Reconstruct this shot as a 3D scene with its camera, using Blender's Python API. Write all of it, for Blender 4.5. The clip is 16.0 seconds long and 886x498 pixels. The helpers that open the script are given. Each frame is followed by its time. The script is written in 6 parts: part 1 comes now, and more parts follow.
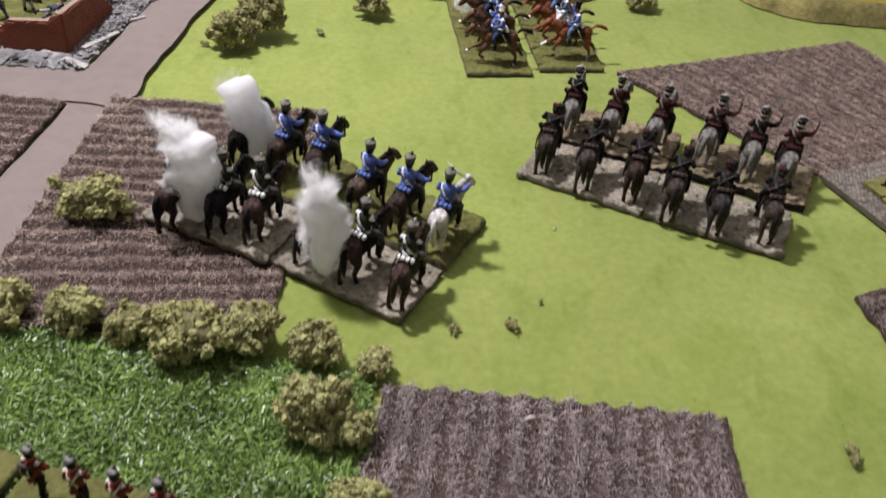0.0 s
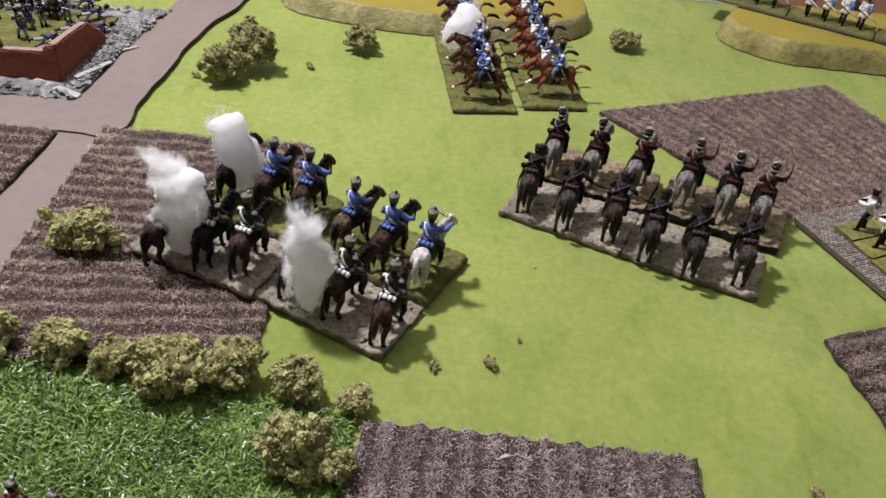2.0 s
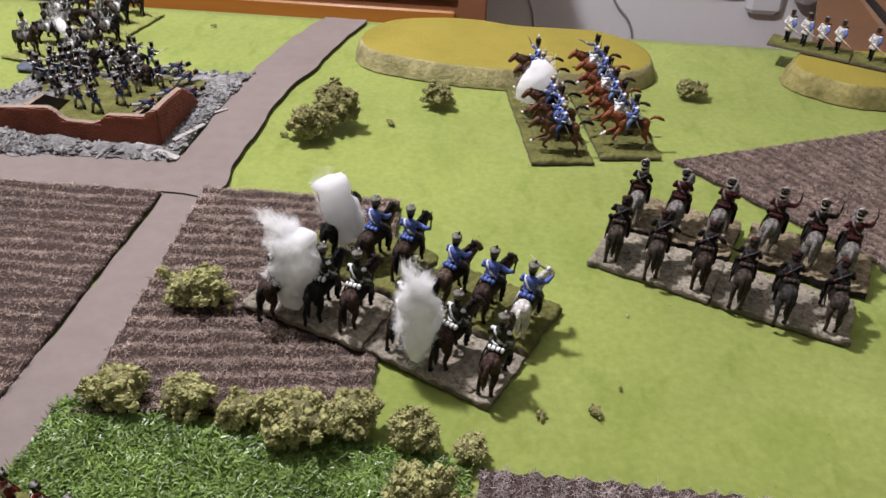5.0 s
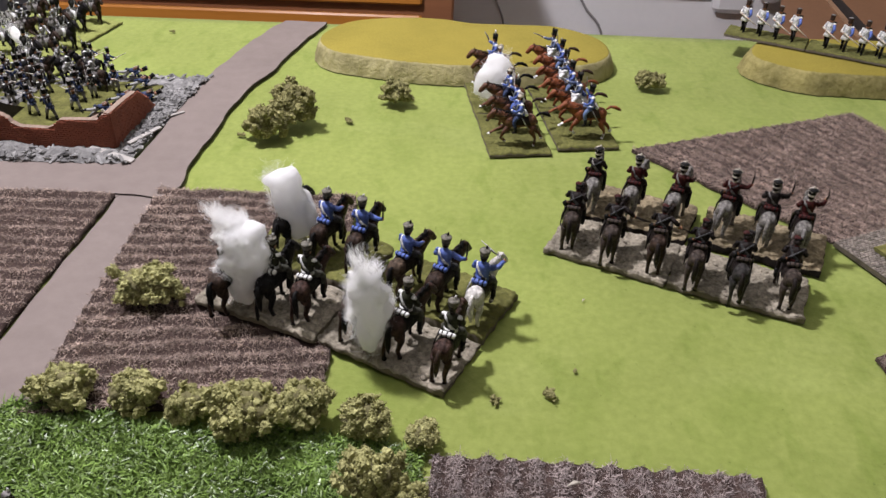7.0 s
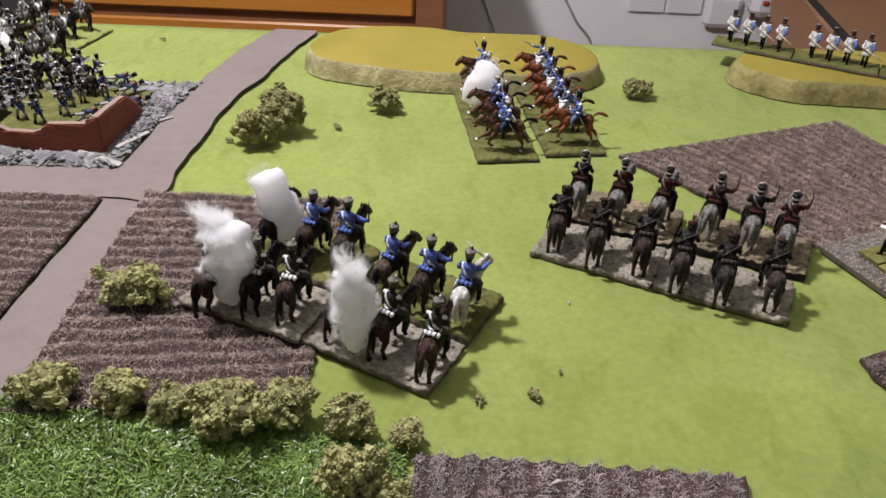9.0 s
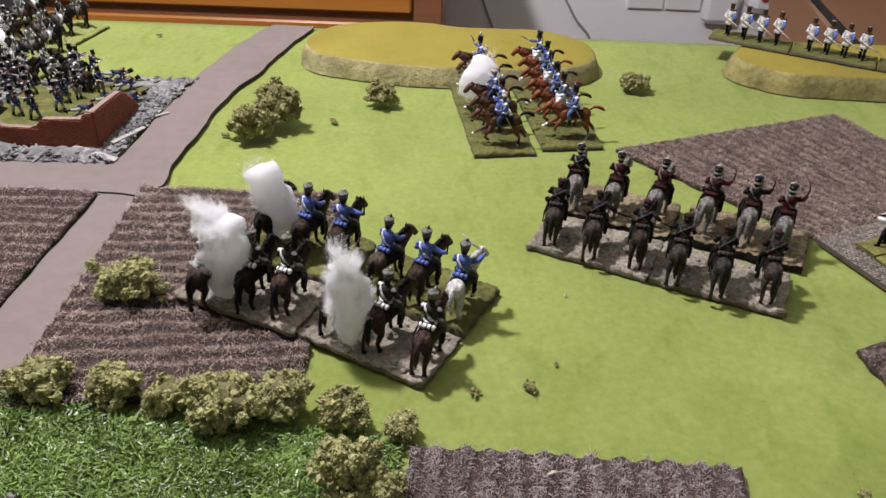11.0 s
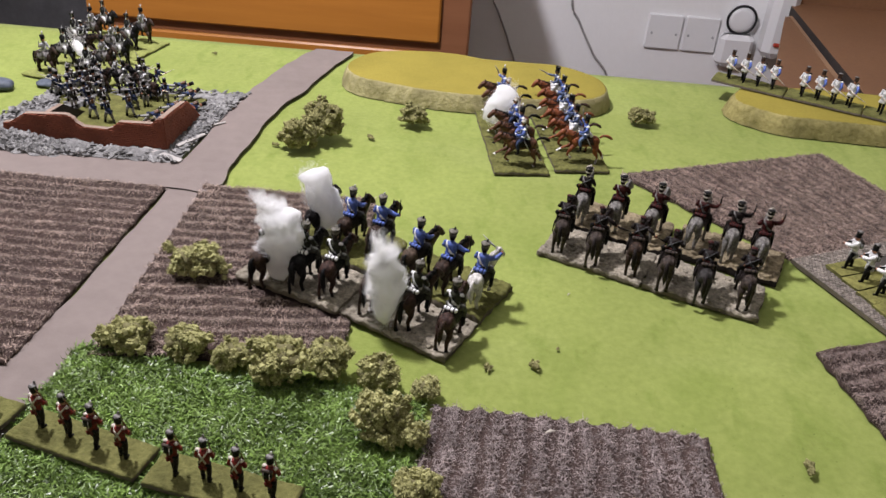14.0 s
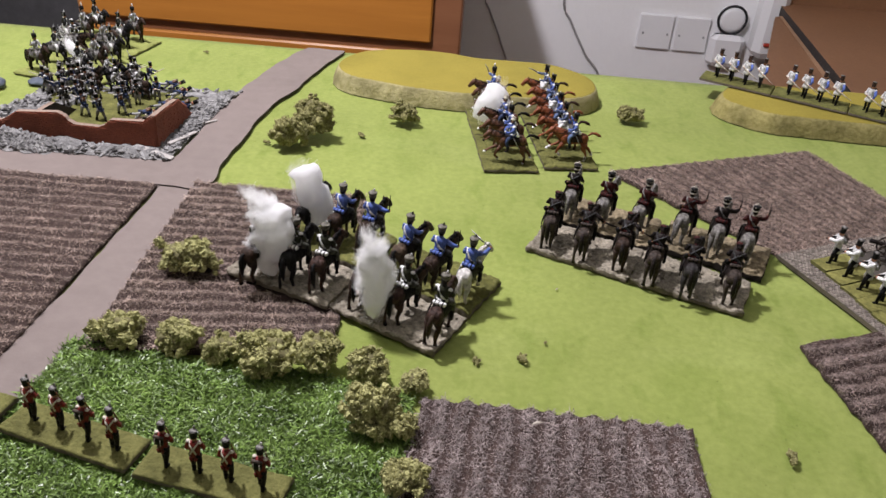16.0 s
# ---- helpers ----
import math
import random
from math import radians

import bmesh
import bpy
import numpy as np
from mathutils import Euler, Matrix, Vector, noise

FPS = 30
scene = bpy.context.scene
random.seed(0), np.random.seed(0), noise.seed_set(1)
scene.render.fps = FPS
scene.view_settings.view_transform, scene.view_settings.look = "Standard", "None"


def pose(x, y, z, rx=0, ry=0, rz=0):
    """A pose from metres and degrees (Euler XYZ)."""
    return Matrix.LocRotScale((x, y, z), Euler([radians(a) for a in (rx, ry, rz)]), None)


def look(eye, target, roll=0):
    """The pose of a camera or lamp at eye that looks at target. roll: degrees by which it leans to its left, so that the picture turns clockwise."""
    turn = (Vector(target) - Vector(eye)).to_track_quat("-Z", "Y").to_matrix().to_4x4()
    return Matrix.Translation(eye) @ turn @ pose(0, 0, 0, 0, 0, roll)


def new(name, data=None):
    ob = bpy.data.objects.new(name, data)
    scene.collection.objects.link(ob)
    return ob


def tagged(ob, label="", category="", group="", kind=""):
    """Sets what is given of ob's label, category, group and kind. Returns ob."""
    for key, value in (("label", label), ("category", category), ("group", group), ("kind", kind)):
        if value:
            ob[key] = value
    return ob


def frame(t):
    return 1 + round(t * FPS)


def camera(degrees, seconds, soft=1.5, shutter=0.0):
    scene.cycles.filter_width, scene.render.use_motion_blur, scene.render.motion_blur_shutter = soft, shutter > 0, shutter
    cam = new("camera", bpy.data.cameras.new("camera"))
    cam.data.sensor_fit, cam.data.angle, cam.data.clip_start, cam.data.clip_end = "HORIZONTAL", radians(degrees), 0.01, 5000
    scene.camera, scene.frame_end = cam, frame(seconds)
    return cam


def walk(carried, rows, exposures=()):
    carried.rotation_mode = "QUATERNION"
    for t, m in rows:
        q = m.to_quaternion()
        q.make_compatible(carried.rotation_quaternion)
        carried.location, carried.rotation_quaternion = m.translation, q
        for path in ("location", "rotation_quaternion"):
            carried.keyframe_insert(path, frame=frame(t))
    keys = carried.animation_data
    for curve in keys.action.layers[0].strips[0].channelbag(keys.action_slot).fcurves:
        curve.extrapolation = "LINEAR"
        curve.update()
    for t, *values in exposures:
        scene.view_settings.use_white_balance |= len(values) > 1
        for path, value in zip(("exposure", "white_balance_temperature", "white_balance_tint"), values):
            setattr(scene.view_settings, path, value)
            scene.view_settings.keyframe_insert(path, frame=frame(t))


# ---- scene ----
cam = camera(56.6, 16.0, soft=1.5, shutter=0.5)
PATH = [
    (0, (0.0102, 0.0588, 0.2664), (0.0065, 1.5983, -1.0103), 4.47),
    (0.5, (0.0095, 0.0785, 0.2804), (0.0028, 1.6193, -0.9947), 5.21),
    (1, (0.0076, 0.0751, 0.2819), (0.0103, 1.6616, -0.9358), 5.79),
    (1.5, (0.0137, 0.0622, 0.2813), (0.0183, 1.6428, -0.9441), 5.74),
    (2, (0.0121, 0.0572, 0.2794), (0.0346, 1.6285, -0.9577), 6.14),
    (2.5, (0.0209, 0.0569, 0.2784), (0.0659, 1.6161, -0.9733), 7.05),
    (3, (0.0419, 0.0660, 0.2557), (0.0683, 1.6105, -1.0146), 7.31),
    (3.5, (0.0476, 0.0682, 0.2518), (-0.0345, 1.5947, -1.0378), 4.91),
    (4, (0.0106, 0.0686, 0.2593), (-0.0853, 1.5877, -1.0381), 4.88),
    (4.5, (-0.0191, 0.0568, 0.2831), (-0.1042, 1.6428, -0.9323), 4.19),
    (4.7, (-0.0226, 0.0485, 0.2925), (-0.1059, 1.6625, -0.8857), 3.64),
    (6.8, (-0.0012, 0.0410, 0.2804), (-0.0388, 1.6866, -0.8557), 1.91),
    (7, (-0.0036, 0.0411, 0.2819), (-0.0398, 1.6850, -0.8567), 2.08),
    (7.5, (-0.0042, 0.0385, 0.2790), (-0.0356, 1.6799, -0.8633), 2.23),
    (8, (-0.0013, 0.0349, 0.2761), (-0.0254, 1.6906, -0.8455), 2.31),
    (8.5, (0.0006, 0.0353, 0.2744), (-0.0261, 1.6978, -0.8370), 2.31),
    (9, (0.0009, 0.0367, 0.2763), (-0.0213, 1.7018, -0.8313), 2.46),
    (11.5, (0.0041, 0.0358, 0.2720), (-0.0198, 1.6994, -0.8379), 2.19),
    (12, (0.0035, 0.0316, 0.2715), (-0.0193, 1.6952, -0.8384), 2.24),
    (12.5, (0.0003, -0.0023, 0.2934), (-0.0159, 1.6630, -0.8141), 3.89),
    (13, (-0.0069, -0.0254, 0.3005), (-0.0158, 1.6509, -0.7903), 5.22),
    (13.5, (-0.0054, -0.0324, 0.3002), (-0.0527, 1.6510, -0.7787), 4.74),
    (14, (-0.0022, -0.0358, 0.2995), (-0.0541, 1.6611, -0.7578), 4.67),
    (14.5, (-0.0000, -0.0370, 0.2992), (-0.0507, 1.6624, -0.7542), 4.67),
    (15, (0.0025, -0.0388, 0.2984), (-0.0422, 1.6602, -0.7559), 4.77),
    (15.5, (0.0018, -0.0409, 0.3001), (-0.0366, 1.6596, -0.7519), 4.88),
    (16, (0.0011, -0.0419, 0.2999), (-0.0358, 1.6568, -0.7552), 4.84),
]
EXPOSURES = [(0.0, -0.01), (4.7, -0.01), (7.0, 0.01), (9.0, 0.01), (12.0, 0.03), (14.0, 0.07), (16.0, 0.07)]
walk(cam, [(t, look(eye, target, roll)) for t, eye, target, roll in PATH], EXPOSURES)

# ---- world and light ----
world = bpy.data.worlds.new("world")
world.use_nodes = True
world.node_tree.nodes["Background"].inputs["Color"].default_value = (0.9, 0.95, 1.0, 1)
world.node_tree.nodes["Background"].inputs["Strength"].default_value = 0.008
scene.world = world
scene.view_settings.exposure = 0.0

lamp_data = bpy.data.lights.new("room_lamp", "POINT")
lamp_data.energy = 63.5
lamp_data.color = (0.99, 0.945, 1.03)
lamp_data.shadow_soft_size = 0.035
new("room_lamp", lamp_data).location = (-0.40, 0.60, 0.95)


# ---- materials ----
def paint(name, c1, c2=None, scale=300.0, rough=0.7, bump=0.2, metal=0.0, big=12.0, spread=0.25, island=0.0, sheen=0.0, wave=None, spec=0.4, detail=5.0):
    """Procedural surface: fine grain between two colours, a slow variation over it, and relief."""
    m = bpy.data.materials.new(name)
    m.use_nodes = True
    t = m.node_tree
    n, l = t.nodes, t.links
    b = n["Principled BSDF"]
    c2 = c2 or tuple(v * 0.7 for v in c1)
    co = n.new("ShaderNodeTexCoord")
    fine = n.new("ShaderNodeTexNoise")
    fine.inputs["Scale"].default_value, fine.inputs["Detail"].default_value, fine.inputs["Roughness"].default_value = scale, detail, 0.65
    l.new(co.outputs["Object"], fine.inputs["Vector"])
    ramp = n.new("ShaderNodeMapRange")
    ramp.inputs["From Min"].default_value, ramp.inputs["From Max"].default_value = 0.32, 0.68
    l.new(fine.outputs["Fac"], ramp.inputs["Value"])
    mix = n.new("ShaderNodeMix")
    mix.data_type = "RGBA"
    mix.inputs["A"].default_value, mix.inputs["B"].default_value = (*c1, 1), (*c2, 1)
    l.new(ramp.outputs["Result"], mix.inputs["Factor"])
    slow = n.new("ShaderNodeTexNoise")
    slow.inputs["Scale"].default_value, slow.inputs["Detail"].default_value = big, 4.0
    l.new(co.outputs["Object"], slow.inputs["Vector"])
    level = n.new("ShaderNodeMapRange")
    level.inputs["From Min"].default_value, level.inputs["From Max"].default_value = 0.3, 0.7
    level.inputs["To Min"].default_value, level.inputs["To Max"].default_value = 1 - spread, 1 + spread
    l.new(slow.outputs["Fac"], level.inputs["Value"])
    value = level.outputs["Result"]
    if island:
        geo = n.new("ShaderNodeNewGeometry")
        vary = n.new("ShaderNodeMapRange")
        vary.inputs["To Min"].default_value, vary.inputs["To Max"].default_value = 1 - island, 1 + island
        l.new(geo.outputs["Random Per Island"], vary.inputs["Value"])
        both = n.new("ShaderNodeMath")
        both.operation = "MULTIPLY"
        l.new(value, both.inputs[0])
        l.new(vary.outputs["Result"], both.inputs[1])
        value = both.outputs[0]
    tint = n.new("ShaderNodeVectorMath")
    tint.operation = "SCALE"
    l.new(mix.outputs["Result"], tint.inputs[0])
    l.new(value, tint.inputs["Scale"])
    l.new(tint.outputs["Vector"], b.inputs["Base Color"])
    b.inputs["Roughness"].default_value, b.inputs["Metallic"].default_value = rough, metal
    b.inputs["Specular IOR Level"].default_value = spec
    if sheen:
        b.inputs["Sheen Weight"].default_value = sheen
    if bump:
        bp = n.new("ShaderNodeBump")
        bp.inputs["Strength"].default_value, bp.inputs["Distance"].default_value = bump, 0.6 / scale
        l.new(fine.outputs["Fac"], bp.inputs["Height"])
        l.new(bp.outputs["Normal"], b.inputs["Normal"])
    return m


def wood(name, c1, c2, rough=0.35):
    """Veneer with long grain along the local x."""
    m = paint(name, c1, c2, scale=30, rough=rough, bump=0.05, big=3, spread=0.12)
    t = m.node_tree
    mapping = t.nodes.new("ShaderNodeMapping")
    mapping.inputs["Scale"].default_value = (0.12, 1.0, 1.6)
    co = next(n for n in t.nodes if n.bl_idname == "ShaderNodeTexCoord")
    t.links.new(co.outputs["Object"], mapping.inputs["Vector"])
    for n in t.nodes:
        if n.bl_idname == "ShaderNodeTexNoise":
            t.links.new(mapping.outputs["Vector"], n.inputs["Vector"])
    return m


M = {}
M["cloth"] = paint("green_cloth", (0.246, 0.292, 0.076), (0.200, 0.240, 0.058), scale=230, rough=0.95, bump=0.25, big=7, spread=0.10, sheen=0.1, spec=0.1)


def smudge(m, scale, low, high, dark, stretch=(1, 1, 1), seed=0.0):
    """Worn, rubbed patches with soft edges over a surface's colour."""
    t = m.node_tree
    n, l = t.nodes, t.links
    b = n["Principled BSDF"]
    source = b.inputs["Base Color"].links[0].from_socket
    co, mp, nz, rp, mx = (n.new("ShaderNode" + k) for k in ("TexCoord", "Mapping", "TexNoise", "MapRange", "Mix"))
    mp.inputs["Scale"].default_value, mp.inputs["Location"].default_value = stretch, (seed, seed * 2, 0)
    mp.inputs["Rotation"].default_value = (0, 0, seed)
    nz.inputs["Scale"].default_value, nz.inputs["Detail"].default_value, nz.inputs["Roughness"].default_value = scale, 7.0, 0.62
    rp.inputs["From Min"].default_value, rp.inputs["From Max"].default_value = low, high
    mx.data_type, mx.blend_type = "RGBA", "MULTIPLY"
    mx.inputs["B"].default_value = (*dark, 1)
    l.new(co.outputs["Object"], mp.inputs["Vector"])
    l.new(mp.outputs["Vector"], nz.inputs["Vector"])
    l.new(nz.outputs["Fac"], rp.inputs["Value"])
    l.new(rp.outputs["Result"], mx.inputs["Factor"])
    l.new(source, mx.inputs["A"])
    l.new(mx.outputs["Result"], b.inputs["Base Color"])


smudge(M["cloth"], 18, 0.50, 0.68, (0.86, 0.90, 0.80), (1.0, 0.6, 1.0), 0.7)
smudge(M["cloth"], 55, 0.54, 0.70, (0.80, 0.85, 0.72), (1.0, 0.45, 1.0), 2.1)
smudge(M["cloth"], 330, 0.66, 0.74, (0.60, 0.64, 0.52), (1, 1, 1), 1.3)
smudge(M["cloth"], 9, 0.56, 0.62, (1.06, 1.05, 1.12), (0.5, 1.3, 1.0), 3.3)
M["road"] = paint("brown_card", (0.190, 0.156, 0.140), (0.168, 0.137, 0.122), scale=90, rough=0.75, bump=0.06, big=10, spread=0.06, spec=0.25)
# Near-black sides carry the shadow along the raised card edges.
M["road_edge_shade"] = paint("card_edge_shade", (0.03, 0.02, 0.015), scale=400)
M["fibre"] = paint("brown_fibre", (0.425, 0.330, 0.270), (0.235, 0.175, 0.140), scale=60, rough=0.8, bump=0, big=90, spread=0.32, island=0.28, sheen=0.2)
M["fibre_grey"] = paint("grey_brown_fibre", (0.40, 0.335, 0.315), (0.22, 0.18, 0.168), scale=60, rough=0.8, bump=0, big=16, spread=0.22, island=0.38, sheen=0.2)
M["fibre_pink"] = paint("pinkish_brown_fibre", (0.40, 0.300, 0.245), (0.20, 0.145, 0.115), scale=60, rough=0.8, bump=0, big=210, spread=0.42, island=0.42, sheen=0.2)
M["fibre_dark"] = paint("dark_brown_fibre", (0.35, 0.27, 0.235), (0.17, 0.128, 0.11), scale=60, rough=0.8, bump=0, big=16, spread=0.22, island=0.5, sheen=0.2)
M["mat_back"] = paint("mat_backing", (0.06, 0.037, 0.03), (0.035, 0.022, 0.018), scale=500, rough=0.95, bump=0.5)
M["turf"] = paint("turf_blade", (0.185, 0.285, 0.064), (0.09, 0.150, 0.028), scale=60, rough=0.36, bump=0, big=20, spread=0.2, island=0.45, spec=0.4)
M["turf_back"] = paint("turf_backing", (0.018, 0.045, 0.01), scale=400, rough=0.9)
M["foam"] = paint("foliage_foam", (0.46, 0.45, 0.205), (0.16, 0.155, 0.06), scale=700, rough=0.95, bump=0.5, big=90, spread=0.18, island=0.16, spec=0.1)
M["foam_dark"] = paint("olive_foliage_foam", (0.36, 0.34, 0.155), (0.12, 0.115, 0.045), scale=700, rough=0.95, bump=0.5, big=90, spread=0.18, island=0.18, spec=0.1)
# Foam colour darkened to stand for shade between the clumps.
M["foam_gap_shade"] = paint("foliage_gap_shade", (0.19, 0.175, 0.08), scale=700, rough=1.0, bump=0.6)
M["hill_top"] = paint("mustard_flock", (0.27, 0.225, 0.045), (0.225, 0.185, 0.036), scale=700, rough=1.0, bump=0.4, big=14, spread=0.14, spec=0.1)
M["hill_side"] = paint("hill_edge_flock", (0.40, 0.36, 0.19), (0.25, 0.225, 0.10), scale=160, rough=1.0, bump=0.7, big=40, spread=0.3, spec=0.1)
M["hill_side_olive"] = paint("olive_hill_edge_flock", (0.30, 0.265, 0.11), (0.19, 0.165, 0.06), scale=220, rough=1.0, bump=0.6, big=40, spread=0.3, spec=0.1)
M["grit"] = paint("grit_base", (0.36, 0.322, 0.25), (0.15, 0.132, 0.10), scale=420, rough=0.95, bump=1.0, big=45, spread=0.3, spec=0.15)
M["moss"] = paint("moss_base", (0.15, 0.15, 0.045), (0.085, 0.085, 0.028), scale=320, rough=0.95, bump=0.8, big=60, spread=0.3, spec=0.15)
M["moss_light"] = paint("olive_moss_base", (0.24, 0.23, 0.07), (0.13, 0.125, 0.04), scale=320, rough=0.95, bump=0.8, big=60, spread=0.25, spec=0.15)
M["sand"] = paint("sand_base", (0.150, 0.146, 0.050), (0.088, 0.088, 0.028), scale=320, rough=0.95, bump=0.7, big=55, spread=0.25, spec=0.15)
M["earth"] = paint("earth_base", (0.33, 0.27, 0.17), (0.09, 0.072, 0.045), scale=280, rough=0.95, bump=0.8, big=50, spread=0.3, spec=0.15)
M["edge_black"] = paint("blackened_edge", (0.014, 0.011, 0.009), scale=500, rough=0.9, spec=0.1)
M["base_edge"] = paint("base_edge", (0.125, 0.105, 0.072), scale=500, rough=0.9)
M["brick"] = paint("red_brick_paint", (0.27, 0.082, 0.045), (0.20, 0.06, 0.035), scale=500, rough=0.85, bump=0.5, big=60, spread=0.22)
M["coping"] = paint("pale_wall_top", (0.28, 0.205, 0.16), (0.18, 0.13, 0.10), scale=500, rough=0.95, bump=0.5)
# Dark insides of the ruin; on the cardboard box, shade in its slit.
M["inner_and_slit_dark"] = paint("dark_wall_inside_and_slit", (0.05, 0.04, 0.035), scale=300, rough=0.95, bump=0.5)
M["rubble"] = paint("grey_rubble", (0.28, 0.275, 0.265), (0.14, 0.137, 0.134), scale=260, rough=0.95, bump=0.9, big=50, spread=0.3, island=0.3)
M["plank"] = paint("pale_plank", (0.42, 0.40, 0.37), (0.30, 0.28, 0.26), scale=300, rough=0.85)
M["cotton_fuzz"] = bpy.data.materials.new("loose_cotton")
M["cotton_fuzz"].use_nodes = True


def make_fuzz_shader(t):
    """White strands that light also passes through."""
    n, l = t.nodes, t.links
    n.remove(n["Principled BSDF"])
    a, b, mix = n.new("ShaderNodeBsdfDiffuse"), n.new("ShaderNodeBsdfTranslucent"), n.new("ShaderNodeMixShader")
    a.inputs["Color"].default_value = b.inputs["Color"].default_value = (0.99, 0.99, 0.988, 1)
    l.new(a.outputs[0], mix.inputs[1])
    l.new(b.outputs[0], mix.inputs[2])
    l.new(mix.outputs[0], n["Material Output"].inputs["Surface"])


make_fuzz_shader(M["cotton_fuzz"].node_tree)
M["cotton"] = M["cotton_fuzz"].copy()
M["cotton"].name = "packed_cotton"
M["cotton"].node_tree.nodes["Mix Shader"].inputs[0].default_value = 0.58
M["stone"] = paint("slate_stone", (0.10, 0.12, 0.15), (0.05, 0.06, 0.08), scale=200, rough=0.6)
M["cobble"] = paint("grey_cobble", (0.30, 0.26, 0.22), (0.19, 0.165, 0.14), scale=500, rough=0.9, bump=0.5, big=60, spread=0.15, island=0.35)
M["cobble_bed"] = paint("cobble_bed", (0.07, 0.06, 0.05), scale=500, rough=0.95)
# enamel paints of the toy figures
def enamel(name, c, rough=0.55, metal=0.0):
    hi, lo = (1.2, 0.62) if max(c) > 0.18 else (1.5, 0.26)
    return paint(name, tuple(v * hi for v in c), tuple(v * lo for v in c), scale=620, rough=rough, bump=0.7, big=260, spread=0.4, metal=metal, spec=0.28 if max(c) > 0.1 else 0.10)


for key, c in {"blue": (0.085, 0.135, 0.40), "pale_blue": (0.11, 0.16, 0.29), "green": (0.028, 0.030, 0.018), "dark": (0.016, 0.012, 0.011), "red": (0.17, 0.016, 0.013), "maroon": (0.046, 0.011, 0.010),
               "white": (0.74, 0.74, 0.72), "cream": (0.55, 0.50, 0.42), "black": (0.009, 0.0085, 0.0085), "skin": (0.42, 0.20, 0.12), "grey": (0.17, 0.16, 0.15), "gold": (0.38, 0.24, 0.05), "wood_brown": (0.12, 0.05, 0.02),
               "blue_grey": (0.085, 0.115, 0.21), "steel": (0.33, 0.33, 0.33), "bay": (0.050, 0.029, 0.023), "dark_bay": (0.042, 0.027, 0.020), "chestnut": (0.21, 0.062, 0.024), "brown": (0.105, 0.044, 0.024), "grey_horse": (0.17, 0.16, 0.145), "white_horse": (0.58, 0.56, 0.52),
               "black_horse": (0.013, 0.012, 0.012), "taupe": (0.052, 0.040, 0.033), "slate": (0.036, 0.033, 0.031), "dun": (0.085, 0.060, 0.042), "navy": (0.035, 0.048, 0.10), "pale_grey": (0.34, 0.34, 0.33), "drab": (0.13, 0.12, 0.095), "grey_dark": (0.05, 0.05, 0.05), "grey_green": (0.075, 0.075, 0.06), "steel_dark": (0.075, 0.075, 0.078)}.items():
    M[key] = enamel(key + "_enamel", c, rough=0.35 if key.startswith("steel") else 0.43, metal=0.5 if key.startswith("steel") else 0.0)
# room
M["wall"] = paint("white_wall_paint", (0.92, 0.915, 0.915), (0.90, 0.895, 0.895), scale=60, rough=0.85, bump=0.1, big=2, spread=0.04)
# Unseen walls, kept darker than the white one so less light bounces.
M["wall_far"] = paint("toned_down_wall_paint", (0.45, 0.43, 0.40), (0.42, 0.40, 0.37), scale=60, rough=0.9, bump=0.1, big=2, spread=0.04)
M["panel_grey"] = paint("dark_grey_panel", (0.075, 0.075, 0.08), (0.06, 0.06, 0.065), scale=80, rough=0.6, bump=0.1)
M["flock_green"] = paint("green_flock_base", (0.25, 0.27, 0.085), (0.18, 0.20, 0.06), scale=500, rough=1.0, bump=0.6, big=60, spread=0.2, spec=0.1)
# Unseen ceiling, its white dulled to weaken the bounced light.
M["ceiling"] = paint("ceiling_paint", (0.66, 0.65, 0.63), (0.63, 0.62, 0.60), scale=60, rough=0.9, bump=0.1, big=2, spread=0.03)
M["floor"] = paint("carpet", (0.20, 0.16, 0.12), (0.15, 0.12, 0.09), scale=300, rough=1.0, bump=0.5, big=3, spread=0.1)
M["oak"] = wood("orange_veneer", (0.50, 0.20, 0.035), (0.43, 0.165, 0.028))
M["oak_dark"] = wood("red_brown_veneer", (0.27, 0.115, 0.055), (0.23, 0.095, 0.045))
M["table_wood"] = wood("table_wood", (0.25, 0.13, 0.06), (0.20, 0.10, 0.05))
M["plastic"] = paint("white_plastic", (0.84, 0.84, 0.85), (0.82, 0.82, 0.83), scale=200, rough=0.35, bump=0.0, big=10, spread=0.02)
M["plastic_grey"] = paint("grey_plastic", (0.45, 0.45, 0.46), (0.40, 0.40, 0.41), scale=200, rough=0.4, bump=0.0, big=10, spread=0.05)
M["rubber"] = paint("black_rubber", (0.02, 0.02, 0.022), scale=300, rough=0.5)
M["cable"] = paint("grey_cable", (0.40, 0.39, 0.38), scale=300, rough=0.5)
M["red_plastic"] = paint("red_plastic", (0.6, 0.07, 0.04), scale=200, rough=0.4)
M["box_card"] = paint("brown_cardboard", (0.235, 0.115, 0.055), (0.205, 0.10, 0.047), scale=120, rough=0.7, bump=0.1, big=4, spread=0.08)
M["box_edge"] = paint("cardboard_edge", (0.36, 0.21, 0.12), scale=200, rough=0.8)


